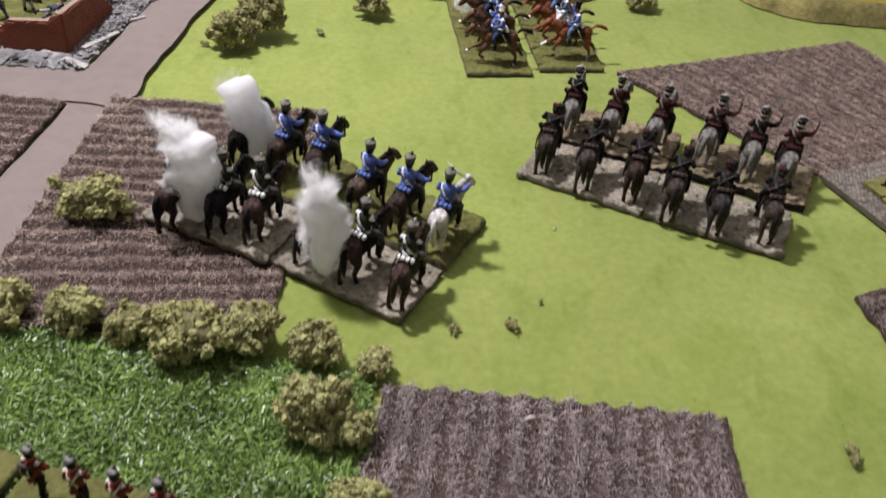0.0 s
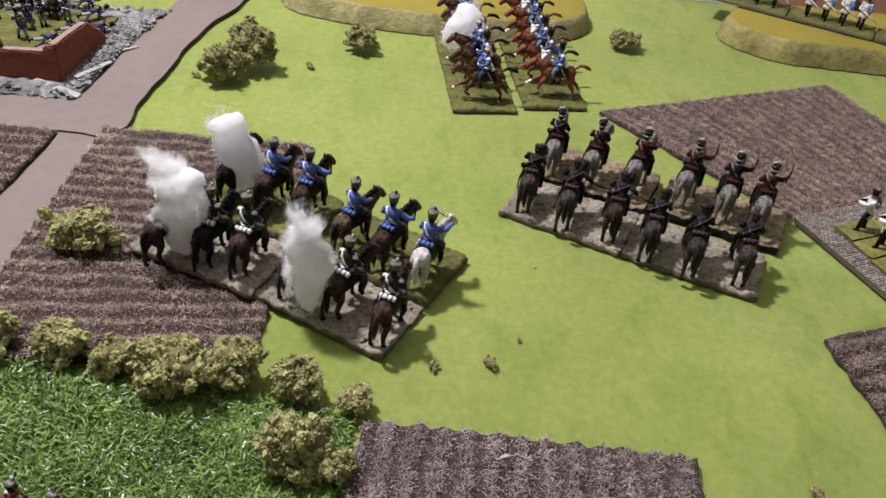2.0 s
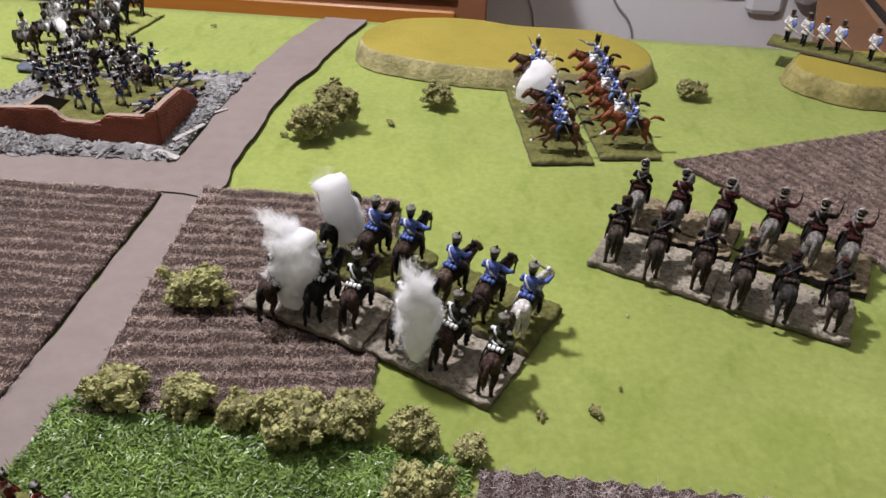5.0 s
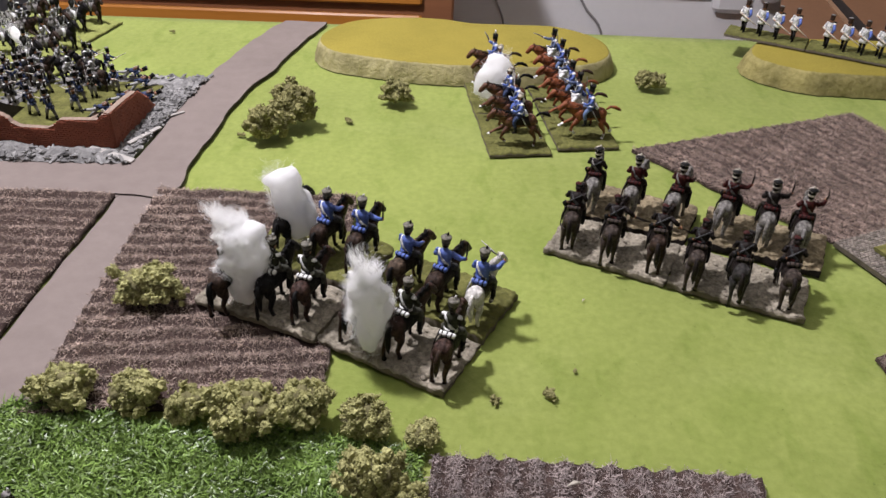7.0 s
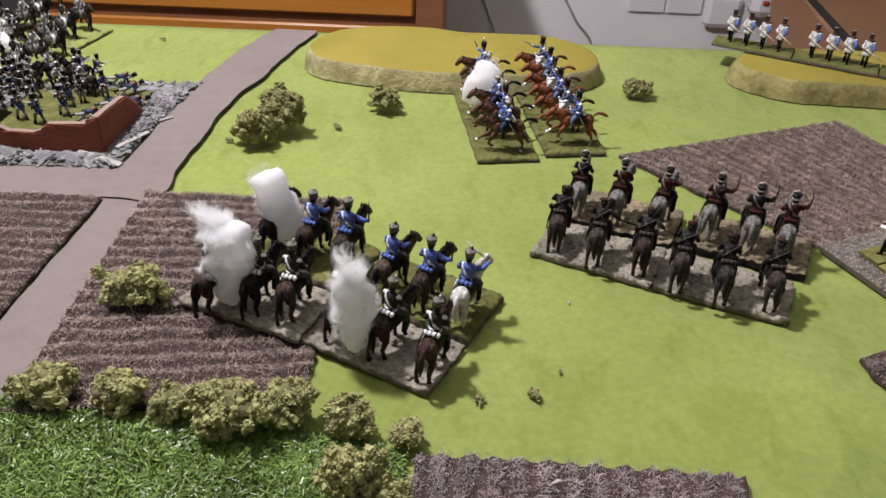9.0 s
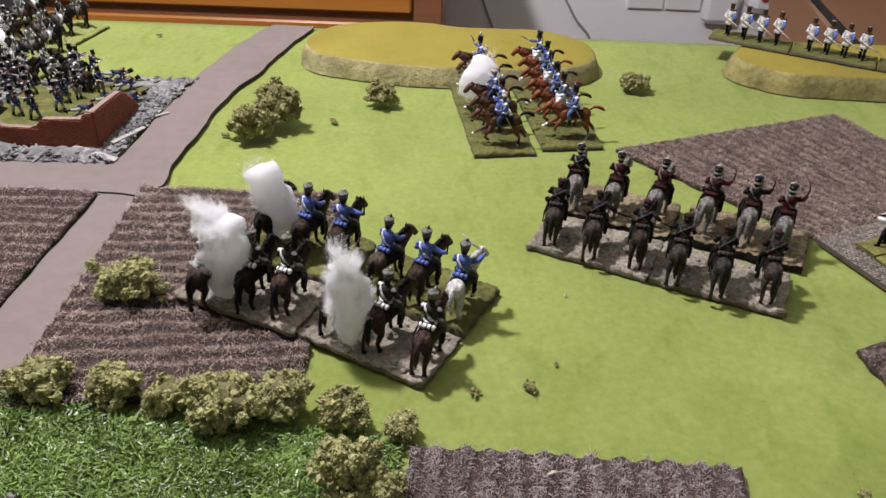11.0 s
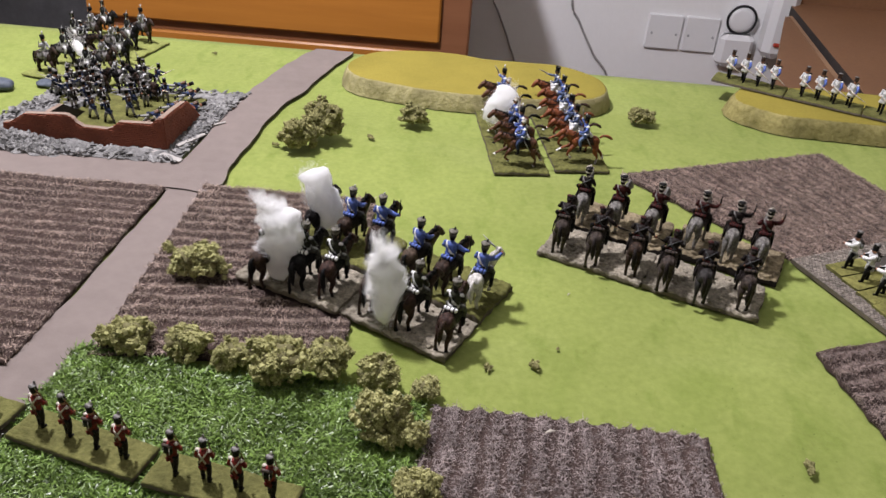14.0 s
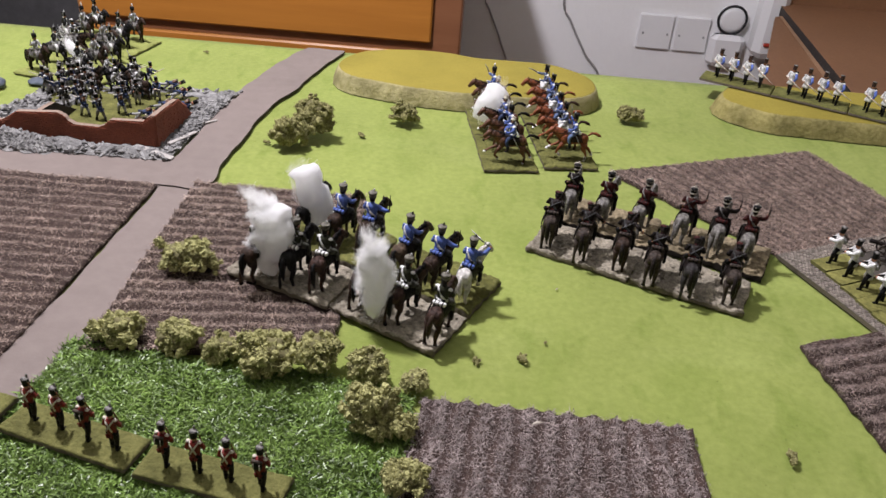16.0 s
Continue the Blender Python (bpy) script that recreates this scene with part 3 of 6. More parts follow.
def quad_place(corners, rows_along, pitch, amp, base_z, power=1.0):
    """Roots spread over a quadrilateral (a b c d anticlockwise), ridged in rows. rows_along: 0, rows run along a-b; 1, along a-d."""
    a, b, c, d = (np.array(p, float) for p in corners)
    across = (np.linalg.norm(d - a) + np.linalg.norm(c - b)) / 2 if rows_along == 0 else (np.linalg.norm(b - a) + np.linalg.norm(c - d)) / 2

    along = np.linalg.norm(b - a) if rows_along == 0 else np.linalg.norm(d - a)

    def height(u, v):
        s = (v if rows_along == 0 else u) * across / pitch
        s = s + 0.10 * np.sin(2 * np.pi * (u if rows_along == 0 else v) * 3.1 + 2 * s)
        q = (u if rows_along == 0 else v) * along / 0.0062
        clump = 0.5 + 0.5 * np.sin(2 * np.pi * (q + 0.35 * np.sin(q * 0.83) + 0.61 * np.floor(s + 0.5)))  # tufts along each row
        return (0.5 + 0.5 * np.cos(2 * np.pi * s)) ** power * (0.76 + 0.24 * clump)

    def place(g, n):
        u, v = g.uniform(0, 1, n), g.uniform(0, 1, n)
        h = height(u, v)
        keep = g.uniform(0, 1, n) < 0.30 + 0.70 * h
        u, v, h = u[keep], v[keep], h[keep]
        xy = a * ((1 - u) * (1 - v))[:, None] + b * (u * (1 - v))[:, None] + c * (u * v)[:, None] + d * ((1 - u) * v)[:, None]
        xy += g.normal(0, 0.0006, xy.shape)
        free = np.ones(len(xy), bool)
        for cx, cy, hw, hd, hx, hy in UNDER:
            px, py = xy[:, 0] - cx, xy[:, 1] - cy
            free &= ~((np.abs(px * hy - py * hx) < hw) & (np.abs(px * hx + py * hy) < hd))
        return np.column_stack([xy, base_z + amp * h])[free], (0.55 + 0.6 * h)[free]
    return place, height, (a, b, c, d)


UNDER = [(-0.1005, 0.3835, 0.0385, 0.0220, 0.375, 0.927), (-0.0830, 0.4270, 0.0380, 0.0230, 0.375, 0.927)]  # stands that press the fibres down: centre, half sizes, unit heading


def make_field(corners, rows_along, key, label, n, pitch=0.0105, amp=0.0030, seed=1, length=0.0044):
    place, height, (a, b, c, d) = quad_place(corners, rows_along, pitch, amp, 0.0022)
    nu, nv = 70, 70
    verts = []
    for i in range(nv + 1):
        for j in range(nu + 1):
            u, v = j / nu, i / nv
            p = a * (1 - u) * (1 - v) + b * u * (1 - v) + c * u * v + d * (1 - u) * v
            e = 0.0015 * noise.noise(Vector((p[0] * 120, p[1] * 120, seed)))
            verts.append((p[0] + e, p[1] + e, 0.0022 + amp * float(height(u, v)) + 0.0004 * noise.noise(Vector((p[0] * 500, p[1] * 500, 0)))))
    w = nu + 1
    faces = [(i * w + j, i * w + j + 1, (i + 1) * w + j + 1, (i + 1) * w + j) for i in range(nv) for j in range(nu)]
    border = [j for j in range(nu + 1)] + [i * w + nu for i in range(1, nv + 1)] + [nv * w + j for j in range(nu - 1, -1, -1)] + [i * w for i in range(nv - 1, 0, -1)]
    k = len(verts)
    verts += [(verts[i][0], verts[i][1], 0.0) for i in border]
    m = len(border)
    faces += [(border[i], k + i, k + (i + 1) % m, border[(i + 1) % m]) for i in range(m)]
    t = thing("ploughed_field", label, "field")
    raw("backing", verts, faces, ["mat_back"], parent=t, smooth=True)
    bv, bf = blades(int(n * 1.45), place, length * 0.86, 0.00034, 0.85, 1.9, seed, sections=2)
    ob = raw("nap", bv, bf, [key], parent=t)
    ob["kind"] = "stuff"


make_field([(-0.1983, 0.2957), (-0.0644, 0.3167), (-0.0709, 0.4985), (-0.1995, 0.4965)], 0, "fibre", "reddish-brown ridged fibre mat as a ploughed field", 56700, seed=1)
make_field([(-0.4671, 0.2834), (-0.2367, 0.2848), (-0.2263, 0.4890), (-0.4765, 0.4849)], 0, "fibre", "reddish-brown ridged fibre mat beside the card road", 66000, seed=2)
make_field([(-0.0222, 0.1598), (0.1288, 0.1515), (0.1321, 0.2824), (-0.0092, 0.2856)], 1, "fibre_grey", "grey-brown ridged fibre mat lying beside the turf", 48600, pitch=0.0115, seed=3, length=0.0048)
make_field([(0.2334, 0.4700), (0.3690, 0.5385), (0.3101, 0.6665), (0.1207, 0.5850)], 1, "fibre_pink", "reddish-brown fibre mat behind the grey-horse riders", 82000, pitch=0.0093, amp=0.0007, seed=4, length=0.0052)
make_field([(0.2374, 0.2651), (0.3539, 0.3156), (0.3235, 0.4075), (0.2135, 0.3661)], 0, "fibre_dark", "grey-brown ridged fibre mat beside the cobbled base", 35100, pitch=0.0115, seed=5, length=0.0048)


def make_turf():
    s = Shape()
    outline = [(-0.2136, 0.1358), (-0.0257, 0.1263), (-0.0173, 0.2378), (-0.0173, 0.2868), (-0.0555, 0.2931), (-0.1043, 0.2946), (-0.2056, 0.2995)]
    t = thing("turf_mat", "dark green plastic turf mat with glossy blades", "turf")
    s.slab(wavy(outline, amp=0.002), 0.0002, 0.002, "turf_back", "turf_back")
    s.make("backing", t, smooth=False)

    a, b, c, d = (np.array(p) for p in ((-0.2157, 0.1359), (-0.0217, 0.1261), (-0.0152, 0.2894), (-0.2075, 0.3025)))

    def place(g, n):
        u, v = g.uniform(0, 1, n), g.uniform(0, 1, n)
        v = v * (1 + 0.014 * np.sin(u * 11))
        xy = a * ((1 - u) * (1 - v))[:, None] + b * (u * (1 - v))[:, None] + c * (u * v)[:, None] + d * ((1 - u) * v)[:, None]
        x, y = xy[:, 0], xy[:, 1]
        return np.column_stack([x, y, np.full(len(x), 0.0018)]), 0.8 + 0.3 * np.sin(x * 130) * np.sin(y * 117)
    bv, bf = blades(78000, place, 0.0078, 0.00092, 0.50, 1.4, 11, sections=3)
    ob = raw("nap", bv, bf, ["turf"], parent=t)
    ob["kind"] = "stuff"


make_turf()


# ---- bushes of foam foliage ----
ICO = []


def ico():
    if not ICO:
        bm = bmesh.new()
        bmesh.ops.create_icosphere(bm, subdivisions=1, radius=1.0)
        ICO.append((np.array([v.co[:] for v in bm.verts]), [tuple(v.index for v in f.verts) for f in bm.faces]))
        bm.free()
    return ICO[0]


FINE = []


def fine_ico():
    if not FINE:
        bm = bmesh.new()
        bmesh.ops.create_icosphere(bm, subdivisions=3, radius=1.0)
        FINE.append((np.array([v.co[:] for v in bm.verts]), [tuple(v.index for v in f.verts) for f in bm.faces]))
        bm.free()
    return FINE[0]


MID = []


def mid_ico():
    if not MID:
        bm = bmesh.new()
        bmesh.ops.create_icosphere(bm, subdivisions=2, radius=1.0)
        MID.append((np.array([v.co[:] for v in bm.verts]), [tuple(v.index for v in f.verts) for f in bm.faces]))
        bm.free()
    return MID[0]


def clump(lobes, grains, size, key, seed):
    """Verts and faces of a crumbly foam clump: lobes are (x, y, z, r); torn lumps with loose grains over them."""
    g = np.random.default_rng(seed)
    iv, jf = ico()
    mv, mf = mid_ico()
    verts, faces = [], []
    for x, y, z, r in lobes:
        k = len(verts)
        o = Vector((x * 7 + seed, y * 9, z * 5))
        small = r < 0.0009
        pv, pf = (iv, jf) if small else (mv, mf)
        for d in pv:
            d = Vector(d)
            e = d * r
            lump = 0.62 * noise.noise(e * 420 + o) + 0.50 * noise.noise(e * 1000 + o)
            p = e * (0.92 + (0 if small else lump))
            verts.append((p.x + x, p.y + y, max(p.z * 1.05 + z, 0.0003)))
        faces += [tuple(i + k for i in f) for f in pf]
    total = sum(r * r for *_, r in lobes)
    for x, y, z, r in lobes:
        for _ in range(int(grains * r * r / total)):
            d = g.normal(0, 1, 3)
            d[2] = abs(d[2]) * 1.1 - 0.35
            d /= np.linalg.norm(d)
            e = Vector(d * r)
            o = Vector((x * 7 + seed, y * 9, z * 5))
            lump = 0.62 * noise.noise(e * 420 + o) + 0.50 * noise.noise(e * 1000 + o)
            c = np.array((x, y, z)) + d * r * (0.97 + lump + g.uniform(-0.06, 0.10) + 0.55 * g.random() ** 5)
            if c[2] < 0.0008:
                continue
            q = size * (0.5 + 0.9 * g.random() ** 3)
            p = iv * (1 + g.normal(0, 0.25, (len(iv), 1))) * q * g.uniform(0.7, 1.4, 3) + c
            k = len(verts)
            verts += p.tolist()
            faces += [tuple(i + k for i in f) for f in jf]
    return verts, faces, [key], [0] * len(faces)


def make_bush(x, y, w, d, h, seed, key="foam", label="olive-yellow crumbly foam bush on the table", grains=3600, size=0.00046, z=0.0, name="bush"):
    g = np.random.default_rng(seed + 100)
    if name == "bush":
        w, d, h = w * 0.95, d * 0.92, h * 0.98
    lobes = []
    if name == "foam_scrap":
        lobes = [(g.normal(0, 0.25) * w, g.normal(0, 0.25) * d, h * g.uniform(0.3, 0.6), w * g.uniform(0.22, 0.36)) for _ in range(4)]
    else:
        mean = (w + d + 2 * h) / 4
        k0 = 0.0012 + 0.034 * mean
        n = int(16 + 0.40 * (w * d + (w + d) * h) / (k0 * k0))
        for i in range(n):
            e = -0.62 + 1.59 * (i + g.random()) / n
            a = i * 2.399 + g.uniform(-0.5, 0.5)
            flat = math.sqrt(max(0.0, 1 - min(1.0, abs(e)) ** 2))
            q = (0.72 + 0.55 * noise.noise(Vector((1.7 * math.cos(a) * flat, 1.7 * math.sin(a) * flat, 1.7 * e + seed * 3.7)))) * g.uniform(0.84, 1.10)
            if noise.noise(Vector((3.6 * math.cos(a) * flat + seed, 3.6 * math.sin(a) * flat, 3.6 * e))) < -0.16:
                q *= 0.72
            lobes.append((q * w / 2 * flat * math.cos(a), q * d / 2 * flat * math.sin(a), max(0.0010, h * (0.44 + 0.50 * q * e)), k0 * (0.5 + 0.95 * g.random() ** 1.6)))
    if name == "foam_scrap":
        v, f, keys, slots = clump(lobes, grains, size, key, seed)
        ob = raw(name, v, f, keys, slots, smooth=False)
        ob.location = (x, y, z)
        return tagged(ob, label, "tuft")
    # torn clumps glued together
    t = thing(name, label, "bush", m=pose(x, y, z))
    groups = {}
    for q in lobes:
        groups.setdefault(int((math.atan2(q[1], q[0]) + math.pi) / (2 * math.pi) * 3.999), []).append(q)
    for i, part in groups.items():
        v, f, keys, slots = clump(part, grains * (w * d + (w + d) * h) / 0.0022 * len(part) / len(lobes), size, key, seed + i * 31)
        raw("clump", v, f, keys, slots, parent=t, smooth=False)
    # core coloured darker than the foam, shade painted into the gaps
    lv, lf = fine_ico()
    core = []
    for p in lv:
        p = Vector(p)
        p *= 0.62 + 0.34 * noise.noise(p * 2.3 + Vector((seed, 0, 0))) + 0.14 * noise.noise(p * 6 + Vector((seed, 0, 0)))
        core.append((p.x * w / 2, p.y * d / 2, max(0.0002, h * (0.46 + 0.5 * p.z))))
    raw("core", core, lf, ["foam_gap_shade"], parent=t, smooth=True)
    return t


HEDGE = "olive-yellow foam bush in the hedge beside the turf"
for i, (x, y, w, d, h) in enumerate([(-0.1802, 0.3074, 0.036, 0.026, 0.021), (-0.1481, 0.3061, 0.030, 0.024, 0.021), (-0.1225, 0.3015, 0.024, 0.020, 0.016), (-0.0930, 0.2966, 0.046, 0.034, 0.028), (-0.0692, 0.3035, 0.028, 0.024, 0.025),
                                    (-0.0411, 0.2978, 0.028, 0.024, 0.020), (-0.0155, 0.2923, 0.018, 0.015, 0.013)]):
    make_bush(x, y, w, d, h, i, label=HEDGE, z=0.002)
make_bush(-0.0345, 0.2606, 0.034, 0.028, 0.029, 21, label="olive-yellow foam bush standing in the turf", z=0.003)
make_bush(-0.0185, 0.2567, 0.020, 0.018, 0.015, 22, label="small olive-yellow foam bush in the turf", z=0.003)
make_bush(-0.0128, 0.2243, 0.028, 0.022, 0.015, 23, label="olive-yellow foam bush at the edge of the turf", z=0.003)
make_bush(-0.1663, 0.3815, 0.042, 0.034, 0.025, 24, label="bright olive foam bush on the ploughed field", z=0.003)
make_bush(-0.2607, 0.2936, 0.036, 0.032, 0.026, 25, label="olive foam bush at the field's edge", z=0.003)
make_bush(-0.1480, 0.5800, 0.034, 0.030, 0.030, 26, key="foam_dark", label="dark olive foam bush on the green cloth")
make_bush(-0.1310, 0.6035, 0.040, 0.034, 0.041, 27, key="foam_dark", label="tall dark olive foam bush on the green cloth")
make_bush(-0.0590, 0.6490, 0.026, 0.022, 0.023, 28, key="foam_dark", label="small dark olive foam bush on the green cloth")
make_bush(0.1510, 0.7020, 0.032, 0.020, 0.018, 29, key="foam_dark", label="small dark olive foam bush on the green cloth")
for i, (x, y, r) in enumerate([(0.0181, 0.3227, 0.0038), (0.0576, 0.3458, 0.0015), (0.0432, 0.3283, 0.0055), (0.1810, 0.2687, 0.0060), (-0.0934, 0.6131, 0.0042), (-0.1671, 0.5816, 0.0030), (-0.2820, 0.7850, 0.003)]):
    make_bush(x, y, 1.2 * r, 1.1 * r, 0.75 * r, 60 + i, key="foam_dark", label="tiny loose scrap of olive foam on the cloth", grains=60, size=0.0005, name="foam_scrap")


# ---- toy figures: each one plain mesh, local y ahead, sizes in millimetres ----
MM = 0.00083


def add_horse(s, coat, tail, gait, cloth, hoof=None, sway=0.0, points=None):
    """A model horse about 24 mm high at the croup. points: colour of the lower legs; hoof: of the hooves."""
    k = 2.0 if gait == "gallop" else 0.0
    points, hoof = points or coat, hoof or "black"
    # trunk, haunches and shoulders
    s.tube([(0, -14.3, 20.6 + k), (0, -13.4, 20.2 + k), (0, -11.2, 19.6 + k), (0, -8, 19.2 + k), (0, -4, 18.8 + k), (0, 0, 18.4 + k), (0, 4, 18.4 + k), (0, 8, 19.2 + k), (0, 10.8, 20 + k), (0, 12.4, 20.6 + k)],
           [(1.0, 1.4), (2.9, 3.4), (4.2, 4.7), (4.6, 5.2), (4.3, 4.9), (4.5, 5.0), (4.5, 5.1), (4.2, 5.3), (3.2, 4.6), (1.6, 2.6)], coat, seg=14)
    for e in (-1, 1):
        s.ball((2.4 * e, -9.8, 18.4 + k), (2.5, 4.1, 5.4), coat)
        s.ball((2.5 * e, 7.8, 18.2 + k), (2.0, 3.2, 5.0), coat)
    low = -5.0 if gait == "gallop" else 0.0
    out = 3.4 if gait == "gallop" else 0.0
    neck = [(0, 8.4, 20.8 + k), (sway * 0.4, 11.0 + out * 0.5, 24.8 + k + low * 0.3), (sway * 0.8, 12.4 + out * 1.2, 28.2 + k + low * 0.5), (sway, 13.0 + out * 1.6, 30.2 + k + low * 0.6)]
    s.tube(neck, [(3.0, 5.0), (2.5, 4.2), (2.2, 3.5), (1.7, 2.4)], coat, seg=10)
    hx, hy, hz = sway, 12.6 + out * 1.6, 30.6 + k + low * 0.6
    s.tube([(hx, hy - 0.4, hz + 0.8), (hx, hy + 1.6, hz + 0.1), (hx * 1.2, hy + 4.4, hz - 2.8), (hx * 1.3, hy + 6.4, hz - 5.2), (hx * 1.3, hy + 7.0, hz - 6.0)], [1.5, (2.2, 2.5), (1.9, 2.1), (1.6, 1.7), 0.9], coat, seg=9)
    for e in (-1.0, 1.0):
        s.tube([(hx + e, hy + 0.2, hz + 1.4), (hx + e * 1.2, hy + 0.4, hz + 3.8)], [0.75, 0.1], coat, seg=6)
    # mane, standing in tufts along the crest
    for i in range(7):
        q = i / 6
        y, z, x = 6.4 + (hy - 6.6) * q, 25.4 + k + (hz - 24.4 - k) * q ** 0.9, sway * q
        s.ball((x + 0.5 * (i % 2), y + 0.6, z - 0.1), (1.3, 1.5, 1.9), tail, seg=7, rings=5)
    # bridle and reins
    s.tube([(hx - 1.7, hy + 3.0, hz - 1.0), (hx, hy + 3.4, hz + 0.7), (hx + 1.7, hy + 3.0, hz - 1.0)], [0.3] * 3, "black", seg=5)
    for e in (-1, 1):
        s.tube([(hx + 1.5 * e, hy + 4.8, hz - 3.2), (2.5 * e, 10.5, 26.4 + k + low * 0.4), (1.0 * e, 6.2, 28.2 + k)], [0.28] * 3, "black", seg=5)
    if gait == "gallop":
        s.tube([(0, -13.8, 22.6 + k), (0.2, -16.6, 24.6 + k), (0.4, -20.5, 24.4 + k), (0.6, -24.0, 22.6 + k), (0.6, -26.2, 21.0 + k)], [0.8, 1.2, 1.6, 1.3, 0.2], tail, seg=8)
    else:
        s.tube([(0, -13.6, 22.2), (0.1, -15.4, 22.0), (sway * 0.15, -16.6, 18.0), (sway * 0.25, -16.8, 12.0), (sway * 0.3, -16.2, 7.4)], [0.8, 1.15, 1.55, 1.45, 0.25], tail, seg=8)
    if gait == "gallop":
        fore = [[(2.8, 9.0, 17), (3.0, 14.0, 13.5), (2.9, 18.2, 12.4), (2.9, 22.0, 9.8)], [(-2.8, 9.0, 17), (-3.0, 13.0, 12.0), (-2.9, 14.2, 8.0), (-2.9, 10.8, 5.6)]]
        hind = [[(3.2, -10.5, 18), (3.4, -12.5, 12.5), (3.2, -17.5, 9.0), (3.2, -20.6, 4.2)], [(-3.2, -10.5, 18), (-3.4, -10.5, 12.0), (-3.2, -13.6, 6.6), (-3.2, -13.0, 1.0)]]
    elif gait == "trot":
        fore = [[(2.8, 8.2, 15.5), (2.9, 10.6, 10.2), (2.8, 10.4, 7.6), (2.8, 8.6, 4.6)], [(-2.8, 8.2, 15.5), (-2.9, 8.2, 9.5), (-2.8, 8.0, 5.5), (-2.8, 8.6, 1.0)]]
        hind = [[(3.0, -10.4, 16), (3.2, -8.6, 11), (3.0, -11.2, 6.6), (3.0, -9.6, 1.0)], [(-3.0, -10.4, 16), (-3.2, -11.0, 11.2), (-3.0, -14.6, 7.2), (-3.0, -14.6, 1.0)]]
    else:
        fore = [[(2.8, 8.2, 15.5), (2.9, 8.4, 9.5), (2.8, 8.2, 5.5), (2.8, 8.8, 1.0)], [(-2.8, 8.2, 15.5), (-2.9, 9.6, 9.8), (-2.8, 10.2, 5.5), (-2.8, 11.0, 1.0)]]
        hind = [[(3.0, -10.4, 16), (3.2, -9.4, 11), (3.0, -12.4, 6.8), (3.0, -11.4, 1.0)], [(-3.0, -10.4, 16), (-3.2, -10.4, 11.2), (-3.0, -13.6, 7.0), (-3.0, -13.0, 1.0)]]
    for pts, top in [(p, ((1.8, 2.5), 1.35, 1.0, 0.85)) for p in fore] + [(p, ((2.5, 3.6), (1.8, 2.3), 1.1, 0.9)) for p in hind]:
        s.tube(pts, list(top), coat, seg=8)
        s.tube([Vector(pts[2]).lerp(Vector(pts[3]), 0.25), pts[3]], [0.98, 0.95], points, seg=8)
        e = Vector(pts[3])
        s.tube([e + Vector((0, 0.1, 0.3)), e + Vector((0, 0.5, -0.9))], [1.0, 1.4], hoof, seg=8)
    # saddle cloth with pointed rear corners, draped over the back
    verts, rows = [], 7
    for i in range(rows):
        y = -6.6 + i * 2.1
        for j in range(11):
            a = math.radians(-14 + 208 * j / 10)
            tip = abs(j - 5) / 5
            verts.append((5.0 * math.cos(a), y - (2.6 * tip ** 3 if i == 0 else 0), 18.6 + k + 5.75 * math.sin(a) + 0.15 * math.sin(i * 2.1 + j)))
    s.add(verts, [(i * 11 + j, i * 11 + j + 1, (i + 1) * 11 + j + 1, (i + 1) * 11 + j) for i in range(rows - 1) for j in range(10)], cloth)
    return k


ARMS = {"raise": ((8.4, 3.2, 34.6), (8.2, 3.6, 44.0)), "up": ((5.6, 3.2, 38.4), (3.6, 4.8, 49.0)), "out": ((9.4, 3.0, 33.4), (12.0, 7.6, 42.0)), "point": ((5.4, 8.0, 34.0), (6.0, 18.0, 38.4)), "low": ((6.2, 2.6, 27.4), (7.4, -1.6, 17.0)),
        "side": ((9.4, 2.6, 30.2), (9.8, 2.2, 43.0)), "over": ((8.2, 4.0, 37.6), (-4.0, 3.6, 45.6)), "fore": ((3.8, 7.4, 30.0), None), "sling": ((4.6, 3.4, 27.6), None), "sweep": ((9.2, 2.4, 26.2), (21.0, 4.6, 22.6))}


